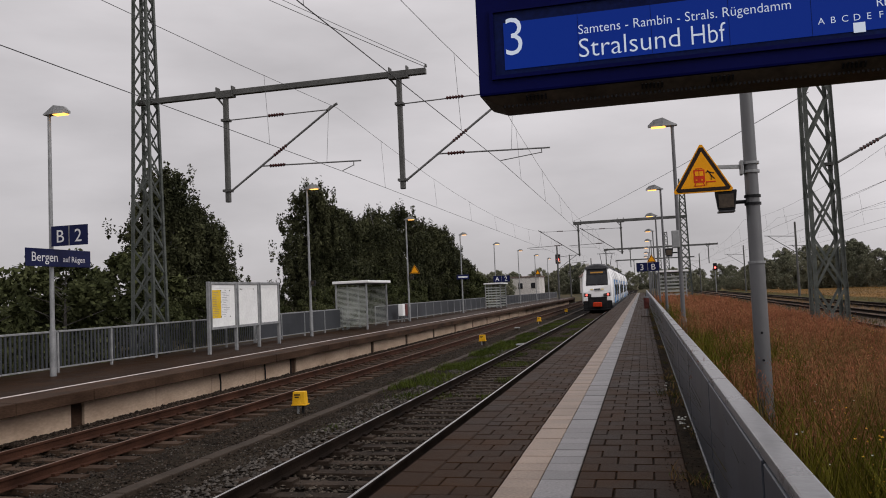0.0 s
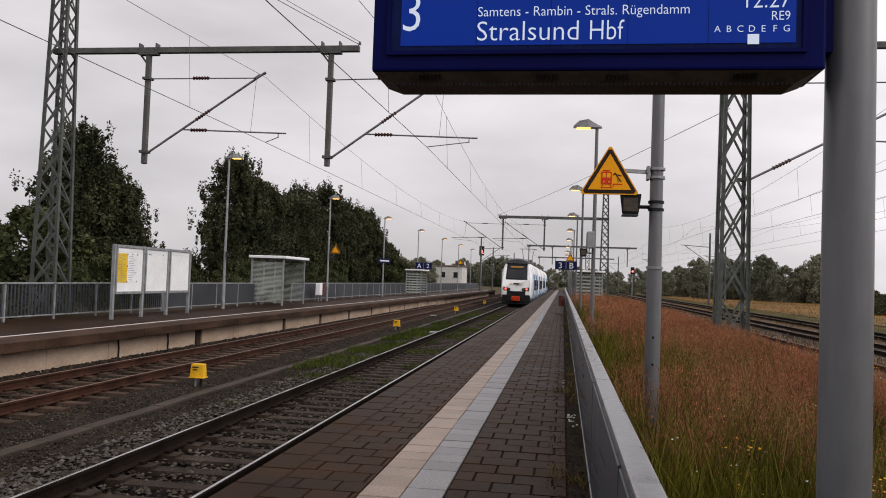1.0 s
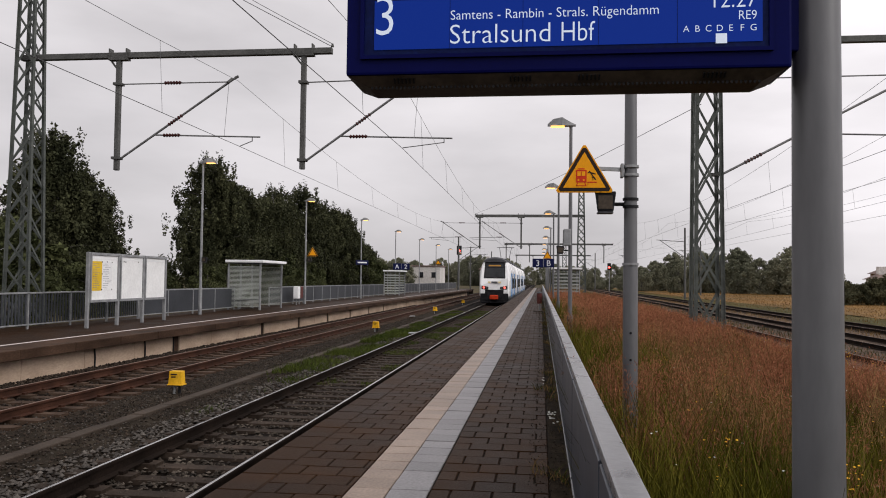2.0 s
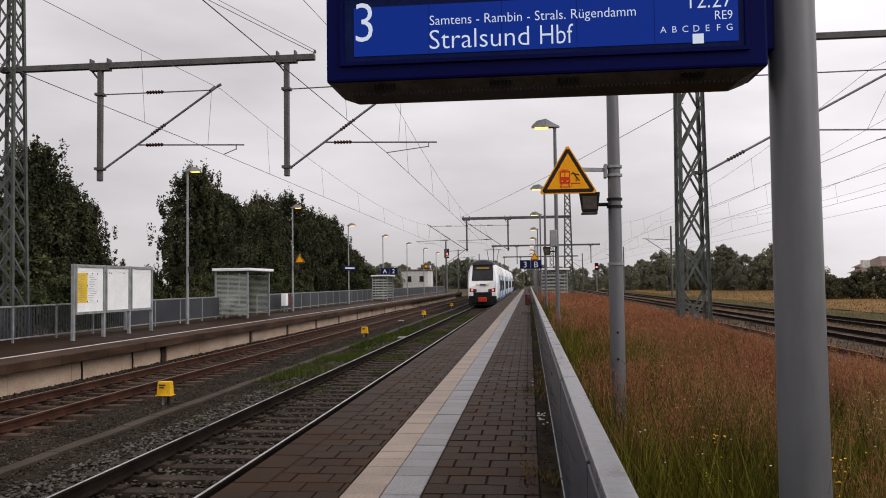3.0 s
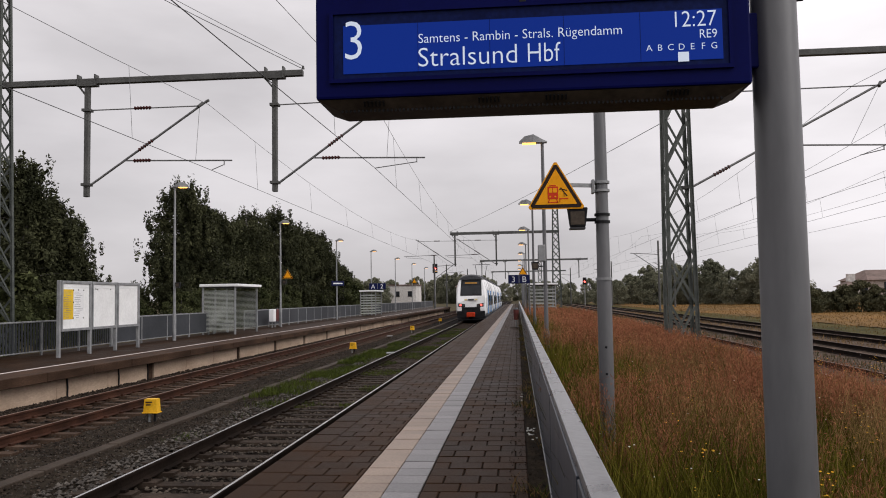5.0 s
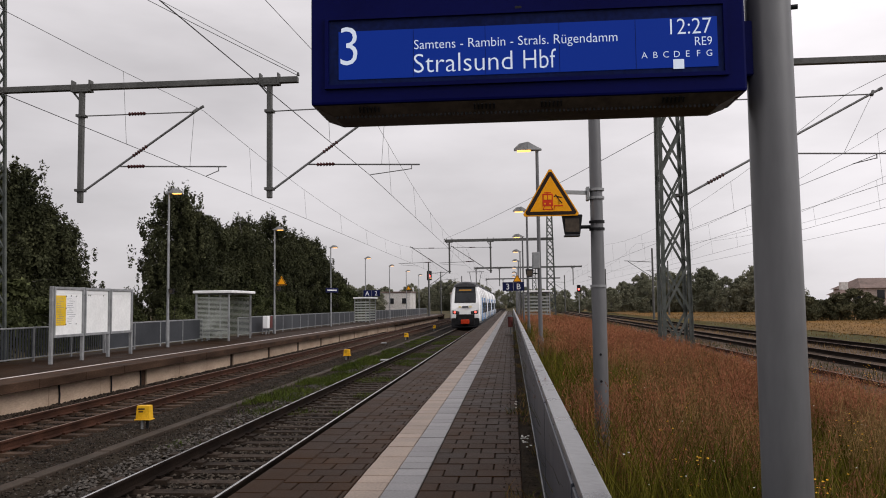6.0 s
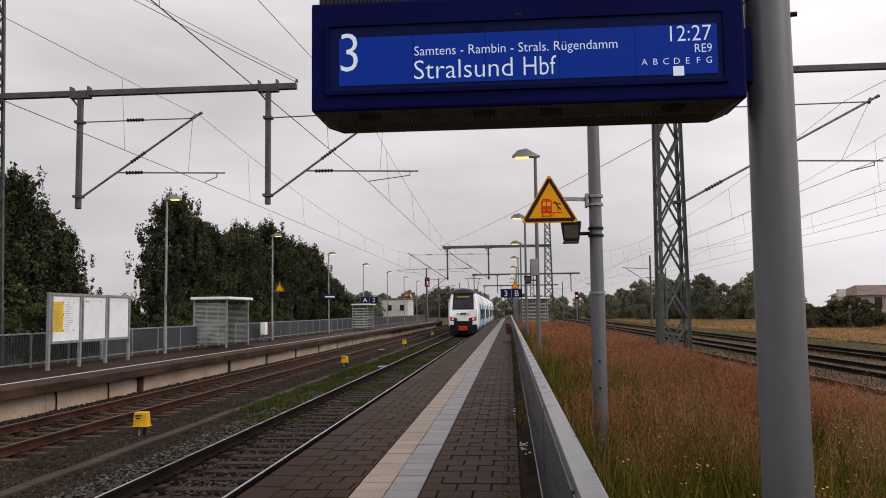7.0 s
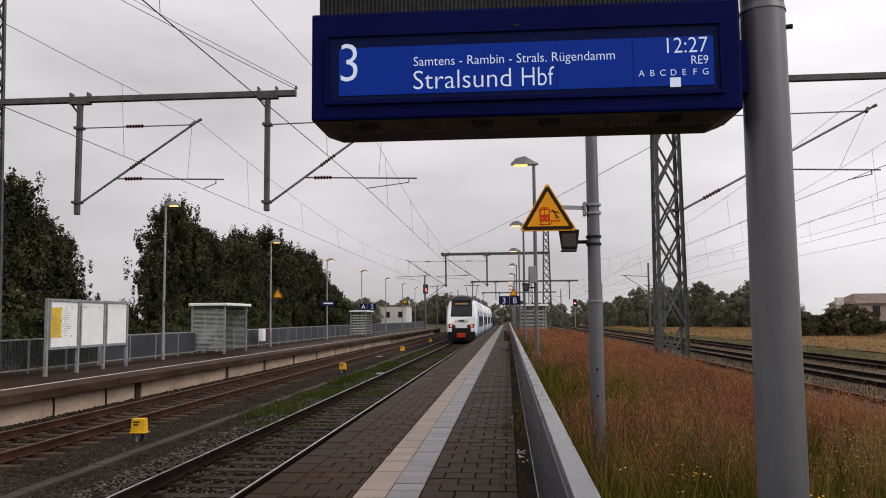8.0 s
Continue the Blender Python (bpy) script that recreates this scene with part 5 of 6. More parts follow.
house("low white flat-roofed depot building", -27.6, 190.0, 0.0, 8.8, 10, 4.5, 0, M_ROOF, M_HOUSE, 3, True)
house("small brick signal tower with hipped roof", -14.2, 235.0, 0.0, 6.5, 6.5, 4.6, 3.0, M_ROOF, M_HOUSE, 2)
house("long pale house with brown hipped roof", 60.2, 120.0, 0.4, 24, 10, 2.7, 1.5, M_ROOF, M_BRICKISH, 5)
house("small light house with tiled roof", 44.7, 112.0, 0.2, 2.6, 4, 2.0, 0.8, M_ROOF, M_HOUSE, 2)


# ---- trees ----
def leaf_cloud(rng, centres, radii, per, size, droop):
    """Vertices and faces of many small leaf blades round clump centres."""
    c = np.repeat(np.array(centres), per, 0)
    r = np.repeat(np.array(radii), per)[:, None]
    k = len(c)
    d = rng.normal(size=(k, 3))
    d /= np.linalg.norm(d, axis=1)[:, None]
    hz = 1 - 0.35 * droop
    p = c + d * r * rng.uniform(0.25, 1.0, (k, 1)) ** 0.6 * np.array([hz, hz, 0.85])
    p[:, 2] -= droop * rng.uniform(0, 1, k) ** 1.5 * r[:, 0] * 2.6
    u = rng.normal(size=(k, 3))
    u /= np.linalg.norm(u, axis=1)[:, None]
    w = np.cross(u, rng.normal(size=(k, 3)))
    w /= np.linalg.norm(w, axis=1)[:, None]
    s = size * rng.uniform(0.6, 1.3, (k, 1))
    u[:, 2] -= 0.5 * droop
    v = np.stack([p - u * s, p + w * s * 0.55, p + u * s, p - w * s * 0.55], 1).reshape(-1, 3)
    f = np.arange(4 * k).reshape(-1, 4)
    return v, f


def make_tree(label, h, spread, seed, clumps, per, size, droop, leaf, category="tree", low=0.18):
    """A broadleaf tree: tapered trunk, limbs and a crown of many leaves in uneven clumps."""
    rng = np.random.default_rng(seed)
    t = thing("tree", label, category)
    b = bmesh.new()
    tube(b, (0, 0, -0.5), (0.1, 0.05, h * 0.35), 0.02 * h, 0.014 * h, 8)
    tube(b, (0.1, 0.05, h * 0.35), (0.0, 0.15, h * 0.9), 0.014 * h, 0.003 * h, 8)
    part("trunk", b, M_BARK, t)
    centres, radii = [], []
    limbs = bmesh.new()
    for i in range(clumps):
        f = low + (1 - low) * ((i + rng.uniform(0, 1)) / clumps)
        prof = math.sin(math.pi * min(1, 0.12 + 0.86 * f)) ** 0.75
        a = rng.uniform(0, 6.283)
        rr = spread * prof * rng.uniform(0.35, 1.0)
        cpt = (rr * math.cos(a), rr * math.sin(a), h * f)
        centres.append(cpt)
        radii.append(spread * rng.uniform(0.14, 0.30) * (1.15 - 0.5 * f))
        if i % 3 == 0:
            tube(limbs, (0, 0, h * max(0.12, f - 0.18)), cpt, 0.006 * h, 0.002 * h, 5)
    part("branching", limbs, M_BARK, t)
    v, f = leaf_cloud(rng, centres, radii, per, size, droop)
    crown = data_mesh("crown", v.tolist(), f.tolist(), leaf, t)
    return t


def plant_row(proto, spots, rng, zs=(0.85, 1.15)):
    for i, (x, y, s) in enumerate(spots):
        m = pose(x, y, -0.25, 0, 0, rng.uniform(0, 360))
        if i == 0:
            proto.matrix_basis = m @ Matrix.Diagonal((s, s, s, 1))
            continue
        c = copy_thing(proto, m)
        c.scale = (s * rng.uniform(0.9, 1.1), s * rng.uniform(0.9, 1.1), s)


def make_birch(label, h, spread, seed, limbs, strands, per, size, fill, low=0.10):
    """A birch: leaning trunk, rising limbs that arch over, and leaves hanging in uneven strands with gaps between them."""
    rng = np.random.default_rng(seed)
    t = thing("tree", label, "tree")
    b = bmesh.new()
    lean = rng.uniform(-0.35, 0.35, 2)
    spine = [Vector((lean[0] * q * q + 0.12 * math.sin(5 * q + seed), lean[1] * q * q, h * q * 0.95)) for q in (-0.05, 0.15, 0.35, 0.55, 0.75, 1.0)]
    for i in range(5):
        tube(b, spine[i], spine[i + 1], 0.017 * h * (1 - 0.17 * i), 0.017 * h * (1 - 0.17 * (i + 1)), 8)
    part("trunk", b, M_BARK, t)
    wood_bm = bmesh.new()
    centres, radii = [], []
    for i in range(limbs):
        f = low + (0.97 - low) * (i + rng.uniform(0, 0.9)) / limbs
        az = i * 2.4 + rng.uniform(-0.6, 0.6)
        reach = spread * (math.sin(math.pi * min(1.0, 0.22 + 0.78 * f)) ** 0.8) * rng.choice((0.55, 0.8, 1.0, 1.12))
        rise = h * (0.05 + 0.07 * rng.uniform(0, 1)) * (1.3 - 0.6 * f)
        root = Vector((lean[0] * f * f, lean[1] * f * f, h * f * 0.9))
        prev = root
        for q in (0.3, 0.55, 0.8, 1.0):
            pt = root + Vector((math.cos(az) * reach * q, math.sin(az) * reach * q, rise * math.sin(q * 2.3)))
            pt += Vector(rng.normal(0, 0.12, 3))
            tube(wood_bm, prev, pt, 0.006 * h * (1.1 - q), 0.006 * h * max(0.12, 0.85 - q), 5)
            if q > 0.4:
                for _ in range(strands):
                    side = Vector(rng.normal(0, 1, 3)) * 0.055 * h * (0.5 + 0.5 * q)
                    top = pt + Vector((side.x, side.y, side.z * 0.5))
                    drop = rng.uniform(0.02, 0.13) * h
                    for w in (0.0, 0.5, 1.0):
                        centres.append((top.x, top.y, max(0.3, top.z - drop * w)))
                        radii.append(rng.uniform(0.020, 0.044) * h * (1 - 0.45 * w))
            prev = pt
    part("branching", wood_bm, M_BARK, t)
    for i in range(fill):
        f = low * 0.6 + 0.66 * rng.uniform(0, 1)
        az, rr = rng.uniform(0, 6.283), spread * 0.55 * rng.uniform(0, 1) * math.sin(math.pi * min(1.0, 0.25 + 0.75 * f))
        centres.append((rr * math.cos(az), rr * math.sin(az), h * f))
        radii.append(rng.uniform(0.05, 0.085) * h)
    v, fc = leaf_cloud(rng, centres, radii, per, size, 0.35)
    data_mesh("crown", v.tolist(), fc.tolist(), M_LEAF, t)
    return t


prng = random.Random(4)
birch_a = make_birch("tall dark green birch with drooping branches", 10.4, 2.7, 11, 36, 4, 24, 0.105, 46)
birch_b = make_birch("broad dark green birch with uneven crown", 10.0, 3.3, 12, 40, 4, 24, 0.115, 100, 0.04)
birch_c = make_birch("slim dark green birch with open top", 10.6, 1.9, 15, 30, 4, 26, 0.10, 40, 0.08)
bush_a = make_tree("dense dark green roadside bush", 4.0, 2.6, 13, 60, 150, 0.11, 0.2, M_LEAF_B, "bush", 0.03)
plant_row(birch_a, [(-26.2, 40.2, 0.84), (-25.5, 60.6, 1.12), (-25.5, 75.8, 1.06), (-25.5, 84.2, 1.17), (-26, 104, 1.03), (-27.5, 45.0, 0.72)], prng)
plant_row(birch_b, [(-26.6, 43.6, 0.84), (-25.6, 65.4, 1.0), (-26.5, 70.5, 0.98), (-26, 80, 1.0), (-25.6, 96.8, 1.08), (-26, 111, 0.92), (-26.5, 120, 0.74), (-28, 131, 0.7),
                    (-31.5, 73, 0.84), (-31.5, 78, 0.84), (-31, 92, 0.88), (-25.3, 58.8, 0.5)], prng)
plant_row(birch_c, [(-25.4, 39.9, 0.97), (-24.6, 43.2, 0.66), (-25.2, 61.0, 0.96), (-25, 90, 1.06), (-24.8, 100.5, 1.06), (-24.6, 72.6, 0.94)], prng)
bushes = [(-19, y + prng.uniform(-1, 1), prng.uniform(0.82, 1.02)) for y in range(12, 30, 4)]
bushes += [(-19.5, y + prng.uniform(-1, 1), prng.uniform(0.45, 0.64)) for y in range(33, 70, 4)]
bushes += [(-24 + prng.uniform(-2, 2), y + prng.uniform(-1, 1), prng.uniform(0.55, 0.74)) for y in range(16, 50, 5)]
bushes += [(-24 + prng.uniform(-2, 2), y + prng.uniform(-1, 1), prng.uniform(0.8, 1.2)) for y in range(60, 120, 6)]
bushes += [(-33 + prng.uniform(-3, 3), y, prng.uniform(0.7, 0.9)) for y in range(20, 120, 9)]
plant_row(bush_a, bushes, prng)
# far woods: their haze is only in the leaf colour
wood = make_tree("distant broadleaf tree with haze painted into its grey-green leaves", 9.0, 5.0, 17, 110, 140, 0.19, 0.2, M_LEAF_HAZED, "tree", 0.02)
spots = []
for i in range(15):
    spots.append((22 + i * 2.1 + prng.uniform(-1, 1), 178 + prng.uniform(-14, 18) - i * 1.2, prng.uniform(0.68, 0.95) * min(1, 0.62 + i * 0.1)))
for i in range(8):
    spots.append((12 + i * 1.7, 200 + prng.uniform(-8, 8), prng.uniform(0.28, 0.42)))
for i in range(16):
    spots.append((-62 + i * 3.4, 250 + prng.uniform(-10, 20), prng.uniform(0.75, 1.0)))
for i in range(12):
    spots.append((-46 + i * 1.5 + prng.uniform(-1, 1), 145 + i * 4, prng.uniform(0.8, 1.0) - 0.03 * i))
for i in range(14):
    spots.append((-20 + i * 7, 420 + prng.uniform(-20, 20), prng.uniform(0.9, 1.2)))
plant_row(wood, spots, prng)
hedge = make_tree("dark green hedge bush at the meadow edge", 3.2, 3.2, 19, 60, 170, 0.13, 0.1, M_LEAF_H, "bush", 0.02)
spots = [(30 + i * 1.9, 88 - i * 0.4 + prng.uniform(-2, 2), prng.uniform(0.55, 0.86)) for i in range(24)]
spots += [(52 + i * 2.6, 100 + prng.uniform(-3, 3), prng.uniform(0.55, 0.8)) for i in range(8)]
plant_row(hedge, spots, prng)


# ---- grass ----
def blades(name, x, y, z, h, w, lean, material, label, rng, category="grass", tipw=0.15):
    """Many bent grass blades as narrow tapered strips of two pieces."""
    k = len(x)
    a = rng.uniform(0, 6.283, k)
    ca, sa = np.cos(a), np.sin(a)
    la = rng.uniform(0, 6.283, k)
    lx, ly = np.cos(la) * lean * h, np.sin(la) * lean * h
    P = np.stack([x, y, z], -1)
    side = np.stack([ca, sa, np.zeros(k)], -1) * (w / 2)[:, None]
    mid = P + np.stack([lx * 0.35, ly * 0.35, h * 0.6], -1)
    tip = P + np.stack([lx, ly, h], -1)
    v = np.stack([P - side, P + side, mid + side * 0.75, mid - side * 0.75, tip + side * tipw, tip - side * tipw], 1).reshape(-1, 3)
    i = np.arange(k)[:, None] * 6
    f = np.concatenate([i + np.array([0, 1, 2, 3]), i + np.array([3, 2, 4, 5])], 0)
    return tagged(data_mesh(name, v.tolist(), f.tolist(), material), label, category, "", "stuff"), tip


def ground_z(x):
    return np.interp(x, [p[0] for p in SECTION], [p[1] for p in SECTION])


rng = np.random.default_rng(21)


def field(k, x0, x1, y0, y1, power=1.8):
    y = y0 + (y1 - y0) * rng.uniform(0, 1, k) ** power
    x = rng.uniform(x0, x1, k)
    return x, y


def patch(x, y, s, o=0.0):
    return np.array([noise.noise((a * s, b * s, o)) for a, b in zip(x, y)])


x, y = field(72000, 0.5, 6.4, 2.2, 45)
g = patch(x, y, 0.5)
h = rng.uniform(0.4, 0.85, len(x)) * (1 + 0.35 * g) * np.interp(x, [0.5, 1.3, 2.5, 4.2, 5.4, 6.4], [1.3, 1.2, 1.0, 0.85, 0.5, 0.2])
blades("tall_grass", x, y, ground_z(x) - 0.02, h, rng.uniform(0.004, 0.010, len(x)) * (1 + y / 22), rng.uniform(0.1, 0.5, len(x)), M_BLADE, "tall green grass beside the platform fence", rng)
x, y = field(16000, 0.55, 6.4, -4, 2.2, 1.0)
blades("tall_grass", x, y, ground_z(x) - 0.02, rng.uniform(0.35, 0.8, len(x)), rng.uniform(0.006, 0.014, len(x)), rng.uniform(0.1, 0.5, len(x)), M_BLADE, "tall green grass outside the platform fence", rng)
# seed grass stands in tussocks, denser away from the fence
cx, cy = field(900, 0.7, 6.5, 4.2, 62, 1.75)
g = patch(cx, cy, 0.5, 4.0)
ok = 1.6 * g + rng.normal(0, 0.1, len(cx)) + np.interp(cy, [4, 6.5, 10, 16], [-0.26, -0.08, 0.05, 0.26]) + np.interp(cx, [0.7, 1.3, 2.2], [-0.6, -0.25, 0.1]) > 0.06
cx, cy = cx[ok], cy[ok]
per = rng.integers(26, 74, len(cx))
tall = np.repeat(rng.uniform(0.72, 1.2, len(cx)), per)
wide = np.repeat(rng.uniform(0.08, 0.17, len(cx)) * (1 + cy / 16), per)
x = np.repeat(cx, per) + rng.normal(size=per.sum()) * wide
y = np.repeat(cy, per) + rng.normal(size=per.sum()) * wide
ok = (x > 0.52) & (x < 6.7)
x, y, tall = x[ok], y[ok], tall[ok]
h = tall * rng.uniform(0.75, 1.08, len(x)) * np.interp(x, [0.7, 4.2, 5.4, 6.7], [1.0, 0.9, 0.6, 0.22])
st, tip = blades("seed_grass_stems", x, y, ground_z(x) - 0.02, h, rng.uniform(0.003, 0.006, len(x)) * (1 + y / 25), rng.uniform(0.05, 0.30, len(x)), M_STRAW, "brown dry grass stems", rng, tipw=0.6)
reps = 30
tx = np.repeat(tip, reps, 0)
tx = tx + rng.normal(size=tx.shape) * np.array([0.032, 0.032, 0.095]) - np.array([0, 0, 0.10])
k = len(tx)
red = np.repeat(patch(tip[:, 0], tip[:, 1], 0.7, 15.0) + rng.normal(0, 0.12, len(tip)) > -0.3, reps)
for m_head, sel, text in ((M_PLUME, red, "feathery reddish-brown grass seed heads"), (M_STRAW, ~red, "feathery straw-coloured grass seed heads")):
    p = tx[sel]
    k = len(p)
    u = rng.normal(size=(k, 3)) * 0.6 + np.array([0, 0, 1.0])
    u *= (rng.uniform(0.008, 0.022, k) * (1 + p[:, 1] / 30) / np.linalg.norm(u, axis=1))[:, None]
    w = np.cross(u, rng.normal(size=(k, 3)))
    w *= (rng.uniform(0.0006, 0.0014, k) * (1 + p[:, 1] / 7) / np.linalg.norm(w, axis=1))[:, None]
    v = np.stack([p - u, p + w, p + u, p - w], 1).reshape(-1, 3)
    tagged(data_mesh("seed_heads", v.tolist(), np.arange(4 * k).reshape(-1, 4).tolist(), m_head), text, "grass", "", "stuff")
for m_grass, text in ((M_MEADOW, "dry ochre meadow grass"), (M_FIELD, "tall tawny meadow grass")):
    x, y = field(24000, 18.2, 70, 8, 160, 1.3)
    blades("meadow_grass", x, y, np.where(x < 21.2, -0.63, -0.60), rng.uniform(0.06, 0.17, len(x)), rng.uniform(0.02, 0.05, len(x)), rng.uniform(0.1, 0.5, len(x)), m_grass, text, rng)
x, y = field(16000, 0.6, 6.8, 45, 170, 1.2)
blades("far_grass", x, y, ground_z(x), rng.uniform(0.35, 0.8, len(x)), rng.uniform(0.02, 0.05, len(x)), rng.uniform(0.1, 0.4, len(x)), M_STRAW, "distant brown and green grass", rng)
x, y = field(42000, -6.35, -5.0, 12, 60, 1.0)
g = patch(x, y, 0.55, 7.0)
ok = 1.3 * g + rng.normal(0, 0.08, len(x)) > np.interp(y, [12, 16, 19, 23, 34, 60], [0.34, 0.14, -0.02, -0.13, -0.13, 0.2]) + np.abs(x + 5.6) * 0.25
x, y = x[ok], y[ok]
blades("trackside_grass", x, y, np.full(len(x), -0.75), rng.uniform(0.04, 0.13, len(x)) * np.interp(y, [14, 20, 34, 45], [0.8, 1.5, 1.5, 0.8]), rng.uniform(0.007, 0.018, len(x)), rng.uniform(0.3, 0.9, len(x)), M_GREENTRK, "low green weeds between the tracks", rng)
x, y = field(16000, -4.7, -3.4, 17, 60, 1.0)
g = patch(x, y, 0.6, 9.0)
ok = g > 0.05
x, y = x[ok], y[ok]
blades("track_weeds", x, y, np.full(len(x), -0.74), rng.uniform(0.03, 0.09, len(x)), rng.uniform(0.008, 0.018, len(x)), rng.uniform(0.3, 0.9, len(x)), M_GREENTRK, "thin green weeds between the rails", rng)
x, y = field(9000, 0.0, 0.31, 5, 45, 1.5)
ok = patch(x, y, 1.6, 2.0) + 0.9 * (x - 0.2) > 0.22
x, y = x[ok], y[ok]
half = rng.uniform(0, 1, len(x)) < 0.45
for sel, m_weed, text in ((half, M_GREENTRK, "thin green weeds along the foot of the fence"), (~half, M_STRAW, "withered weeds along the foot of the fence")):
    k = int(sel.sum())
    blades("fence_weeds", x[sel], y[sel], np.full(k, -0.02), rng.uniform(0.03, 0.13, k), rng.uniform(0.004, 0.009, k), rng.uniform(0.5, 1.3, k), m_weed, text, rng)
stones("crumbs", 2600, (-0.02, 0.31), (5, 40), -0.006, 0.011, M_STONE, "grit and crumbs of soil at the foot of the fence", 12)
for (xa, xb), m_weed, text in (((9.9, 11.2), M_ROUGHG, "low grass between the yard tracks"), ((13.6, 15.4), M_STRAW, "dry weeds between the yard tracks"), ((6.4, 7.6), M_ROUGHG, "low verge grass by the yard track")):
    x, y = field(4000, xa, xb, 15, 110, 1.3)
    blades("yard_weeds", x, y, np.full(len(x), -0.76), rng.uniform(0.06, 0.24, len(x)), rng.uniform(0.01, 0.03, len(x)), rng.uniform(0.2, 0.7, len(x)), m_weed, text, rng)


def flowers(name, x, y, z, r, material, label):
    v, f = [], []
    for a, b, c, s in zip(x, y, z, r):
        n0 = len(v)
        for q in range(5):
            an = q * 1.2566
            v.append((a + s * math.cos(an), b + s * math.sin(an), c + random.uniform(-0.2, 0.2) * s))
        v.append((a, b, c + 0.5 * s))
        v.append((a, b, c - 0.5 * s))
        for q in range(5):
            f.append((n0 + q, n0 + (q + 1) % 5, n0 + 5))
            f.append((n0 + (q + 1) % 5, n0 + q, n0 + 6))
    return tagged(data_mesh(name, v, f, material), label, "flowers", "", "stuff")


# ragwort: flat clusters of yellow heads on single stalks
cx, cy = field(46, 1.2, 6.4, 5.0, 26, 1.3)
x = np.repeat(cx, 26) + rng.normal(0, 0.07, 46 * 26)
y = np.repeat(cy, 26) + rng.normal(0, 0.07, 46 * 26)
blades("flower_stalks", cx, cy, ground_z(cx) - 0.02, rng.uniform(0.75, 0.95, 46), np.full(46, 0.012), np.full(46, 0.05), M_BLADE, "green flower stalks", rng, tipw=0.7)
flowers("yellow_flowers", x, y, ground_z(x) + rng.uniform(0.5, 0.92, len(x)), rng.uniform(0.005, 0.012, len(x)), M_FLOWER_Y, "small yellow wild flowers in the grass")
x, y = field(260, 0.6, 8.0, 3.5, 40, 1.5)
flowers("white_flowers", x, y, ground_z(x) + rng.uniform(0.5, 0.9, len(x)), rng.uniform(0.004, 0.011, len(x)), M_FLOWER_W, "small white wild flowers in the grass")
fx = np.concatenate([np.array([0.20] * 14) + rng.normal(0, 0.03, 14), np.array([0.12] * 5) + rng.normal(0, 0.02, 5)])
fy = np.concatenate([np.array([9.2] * 14) + rng.normal(0, 0.06, 14), np.array([12.3] * 5) + rng.normal(0, 0.05, 5)])
flowers("white_weed_flowers", fx, fy, np.full(19, 0.12) + rng.normal(0, 0.03, 19), np.full(19, 0.016), M_FLOWER_W, "white flowering weed at the foot of the fence")

# ---- paving ----
def slab_mesh(name, lx, ly, hz, material, w=0.006):
    return mesh_of(name, bbox(-lx / 2, lx / 2, -ly / 2, ly / 2, -hz, 0, w), material)


ROW = 0.285
PW = 0.305
ME_PAVER = slab_mesh("paver", PW - 0.012, ROW - 0.010, 0.06, M_PAVER)
ME_HALF = slab_mesh("paver", PW / 2 - 0.012, ROW - 0.010, 0.06, M_PAVER)
ME_TILE = slab_mesh("pale_tile", 0.289, 0.293, 0.06, M_TILE, 0.004)
ME_TACT = slab_mesh("tactile_tile", 0.289, 0.293, 0.06, M_TACT, 0.004)
ME_KERB = slab_mesh("edge_stone", 0.30, 0.49, 0.14, M_PAVER, 0.012)


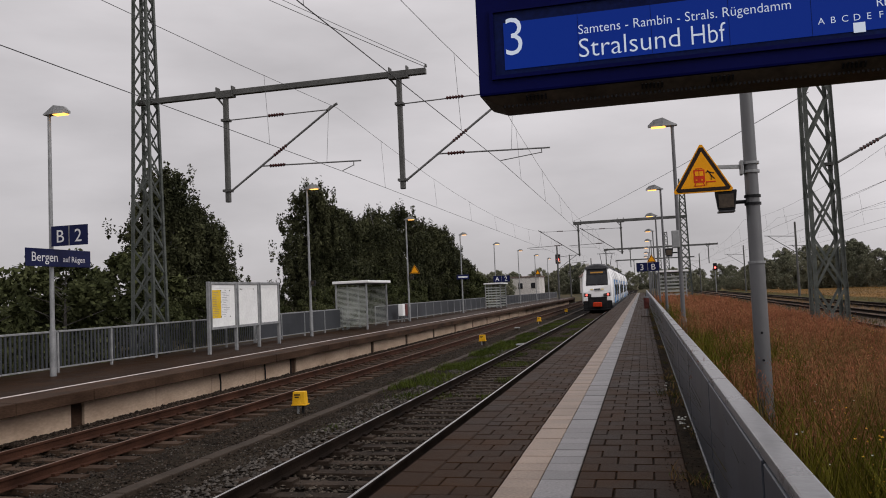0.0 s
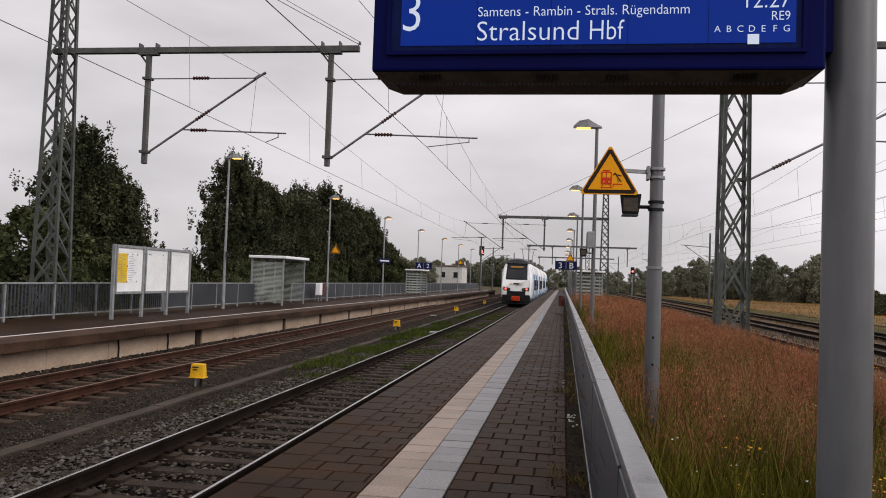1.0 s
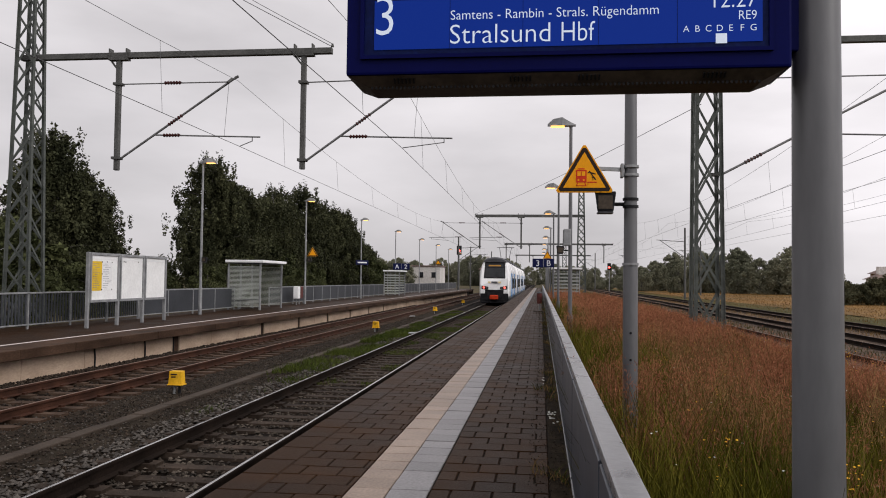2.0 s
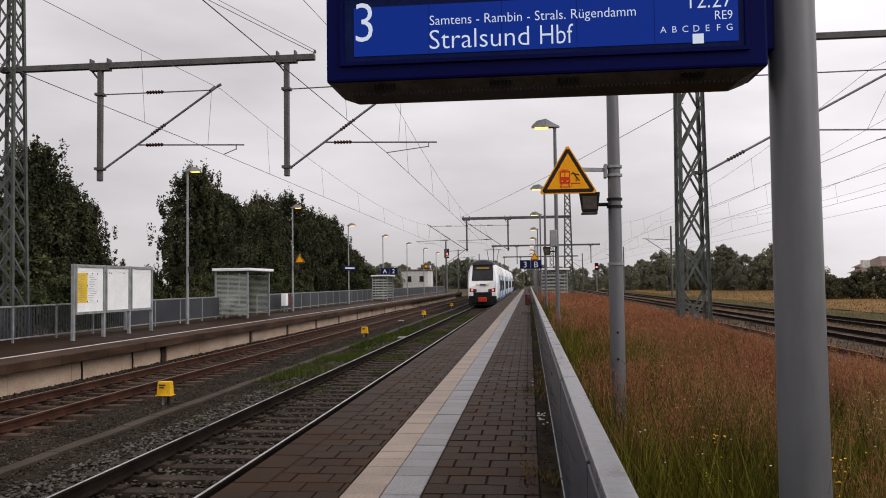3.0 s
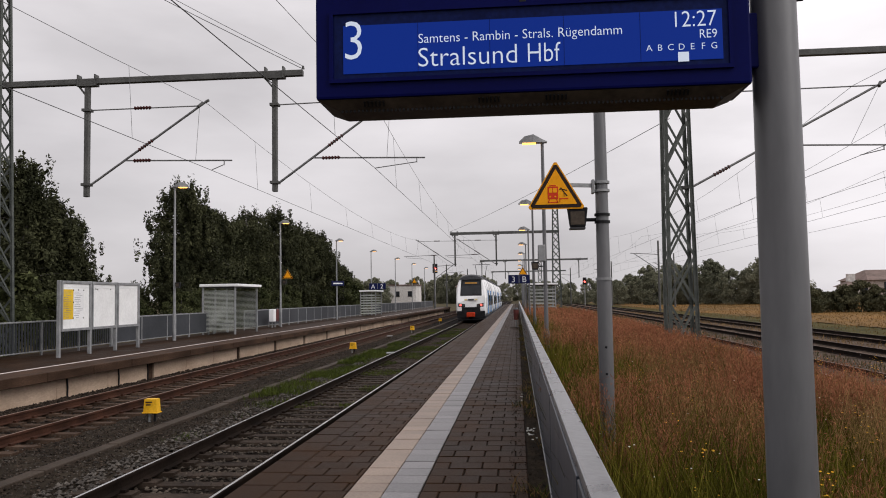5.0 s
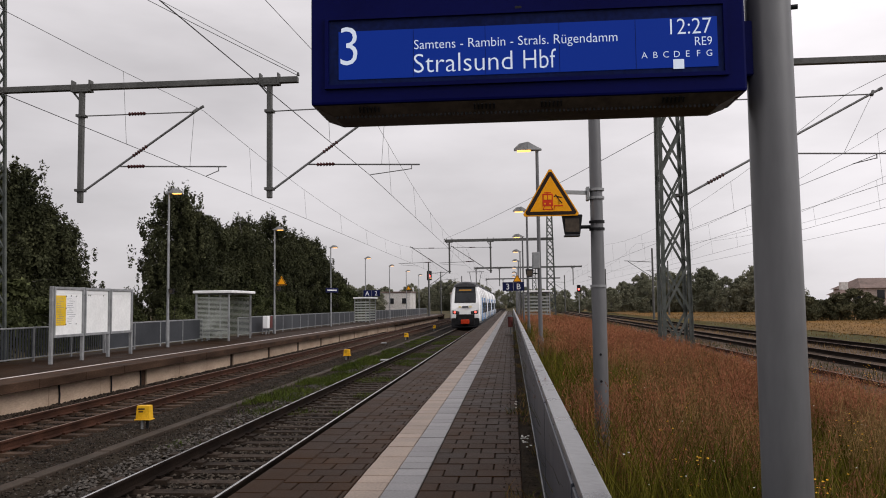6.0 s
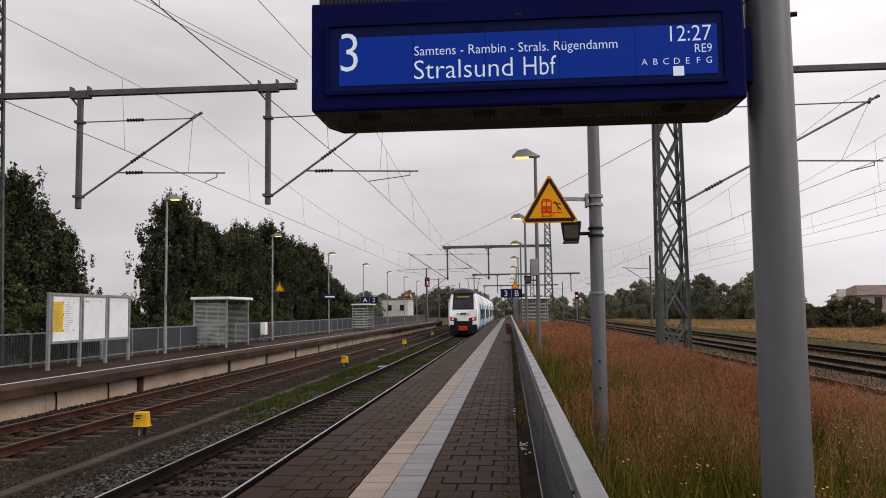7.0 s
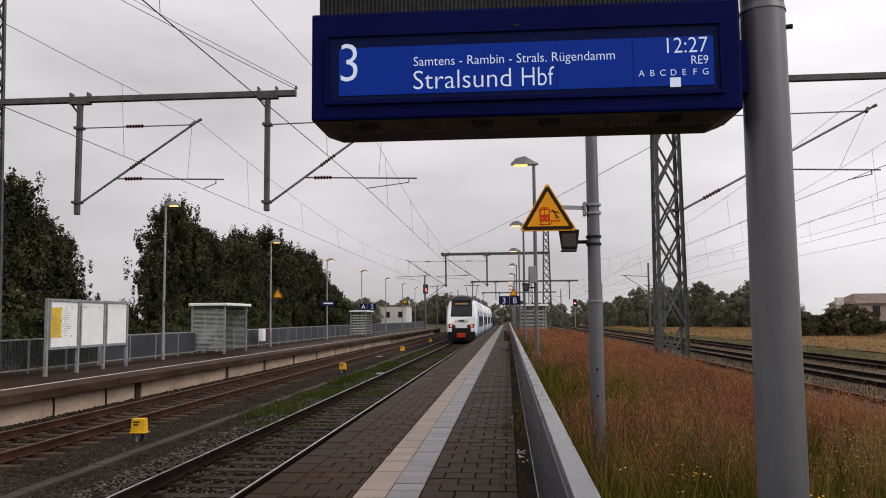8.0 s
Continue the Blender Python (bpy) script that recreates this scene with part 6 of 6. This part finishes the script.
def lay(me, name, x, y):
    o = new(name, me)
    o.parent = platform
    o.location = (x, y, random.uniform(-0.003, 0.003))
    o.rotation_euler = (random.uniform(-0.004, 0.004), random.uniform(-0.004, 0.004), 0)


rest = {"paver": [], "pale_tile": [], "tactile_tile": []}
NEAR_Y = 16.5
y, i = 5.5 - 46 * ROW, -46
while y < 170:
    off = PW / 2 if i % 2 else 0.0
    for xa, xb in ((-1.975, -1.318), (-0.722, 0.15)):
        edges = [xa] + [e for e in np.arange(xa - PW + off, xb + PW, PW) if xa + 0.03 < e < xb - 0.03] + [xb]
        for e0, e1 in zip(edges[:-1], edges[1:]):
            wd, xc = e1 - e0, (e0 + e1) / 2
            if 5.4 < y < NEAR_Y and abs(wd - PW) < 0.01:
                lay(ME_PAVER, "paver", xc, y)
            elif 5.4 < y < NEAR_Y and abs(wd - PW / 2) < 0.02:
                lay(ME_HALF, "paver", xc, y)
            else:
                rest["paver"].append((xc, y, wd - 0.012, ROW - 0.010))
    y += ROW
    i += 1
y = -7.5
while y < 170:
    for nm, me, xc in (("pale_tile", ME_TILE, -1.168), ("tactile_tile", ME_TACT, -0.873)):
        if 5.4 < y < 32:
            lay(me, nm, xc, y)
        else:
            rest[nm].append((xc, y, 0.289, 0.293))
    y += 0.3
y = -7.5
while y < 170:
    lay(ME_KERB, "edge_stone", -2.13, y)
    y += 0.5
for nm, material in (("paver", M_PAVER), ("pale_tile", M_TILE), ("tactile_tile", M_TACT)):
    v, f = [], []
    for xc, yc, lx, ly in rest[nm]:
        dz = random.uniform(-0.003, 0.003)
        n0 = len(v)
        for z, e in ((-0.05, 0.0), (-0.005 + dz, 0.0), (dz, 0.006)):
            v += [(xc + sx * (lx / 2 - e), yc + sy * (ly / 2 - e), z) for sx, sy in ((-1, -1), (1, -1), (1, 1), (-1, 1))]
        for lv in (0, 4):
            for q in range(4):
                f.append((n0 + lv + q, n0 + lv + (q + 1) % 4, n0 + lv + 4 + (q + 1) % 4, n0 + lv + 4 + q))
        f.append((n0 + 8, n0 + 9, n0 + 10, n0 + 11))
    tagged(data_mesh("more_" + nm + "s", v, f, material, platform), kind="stuff")
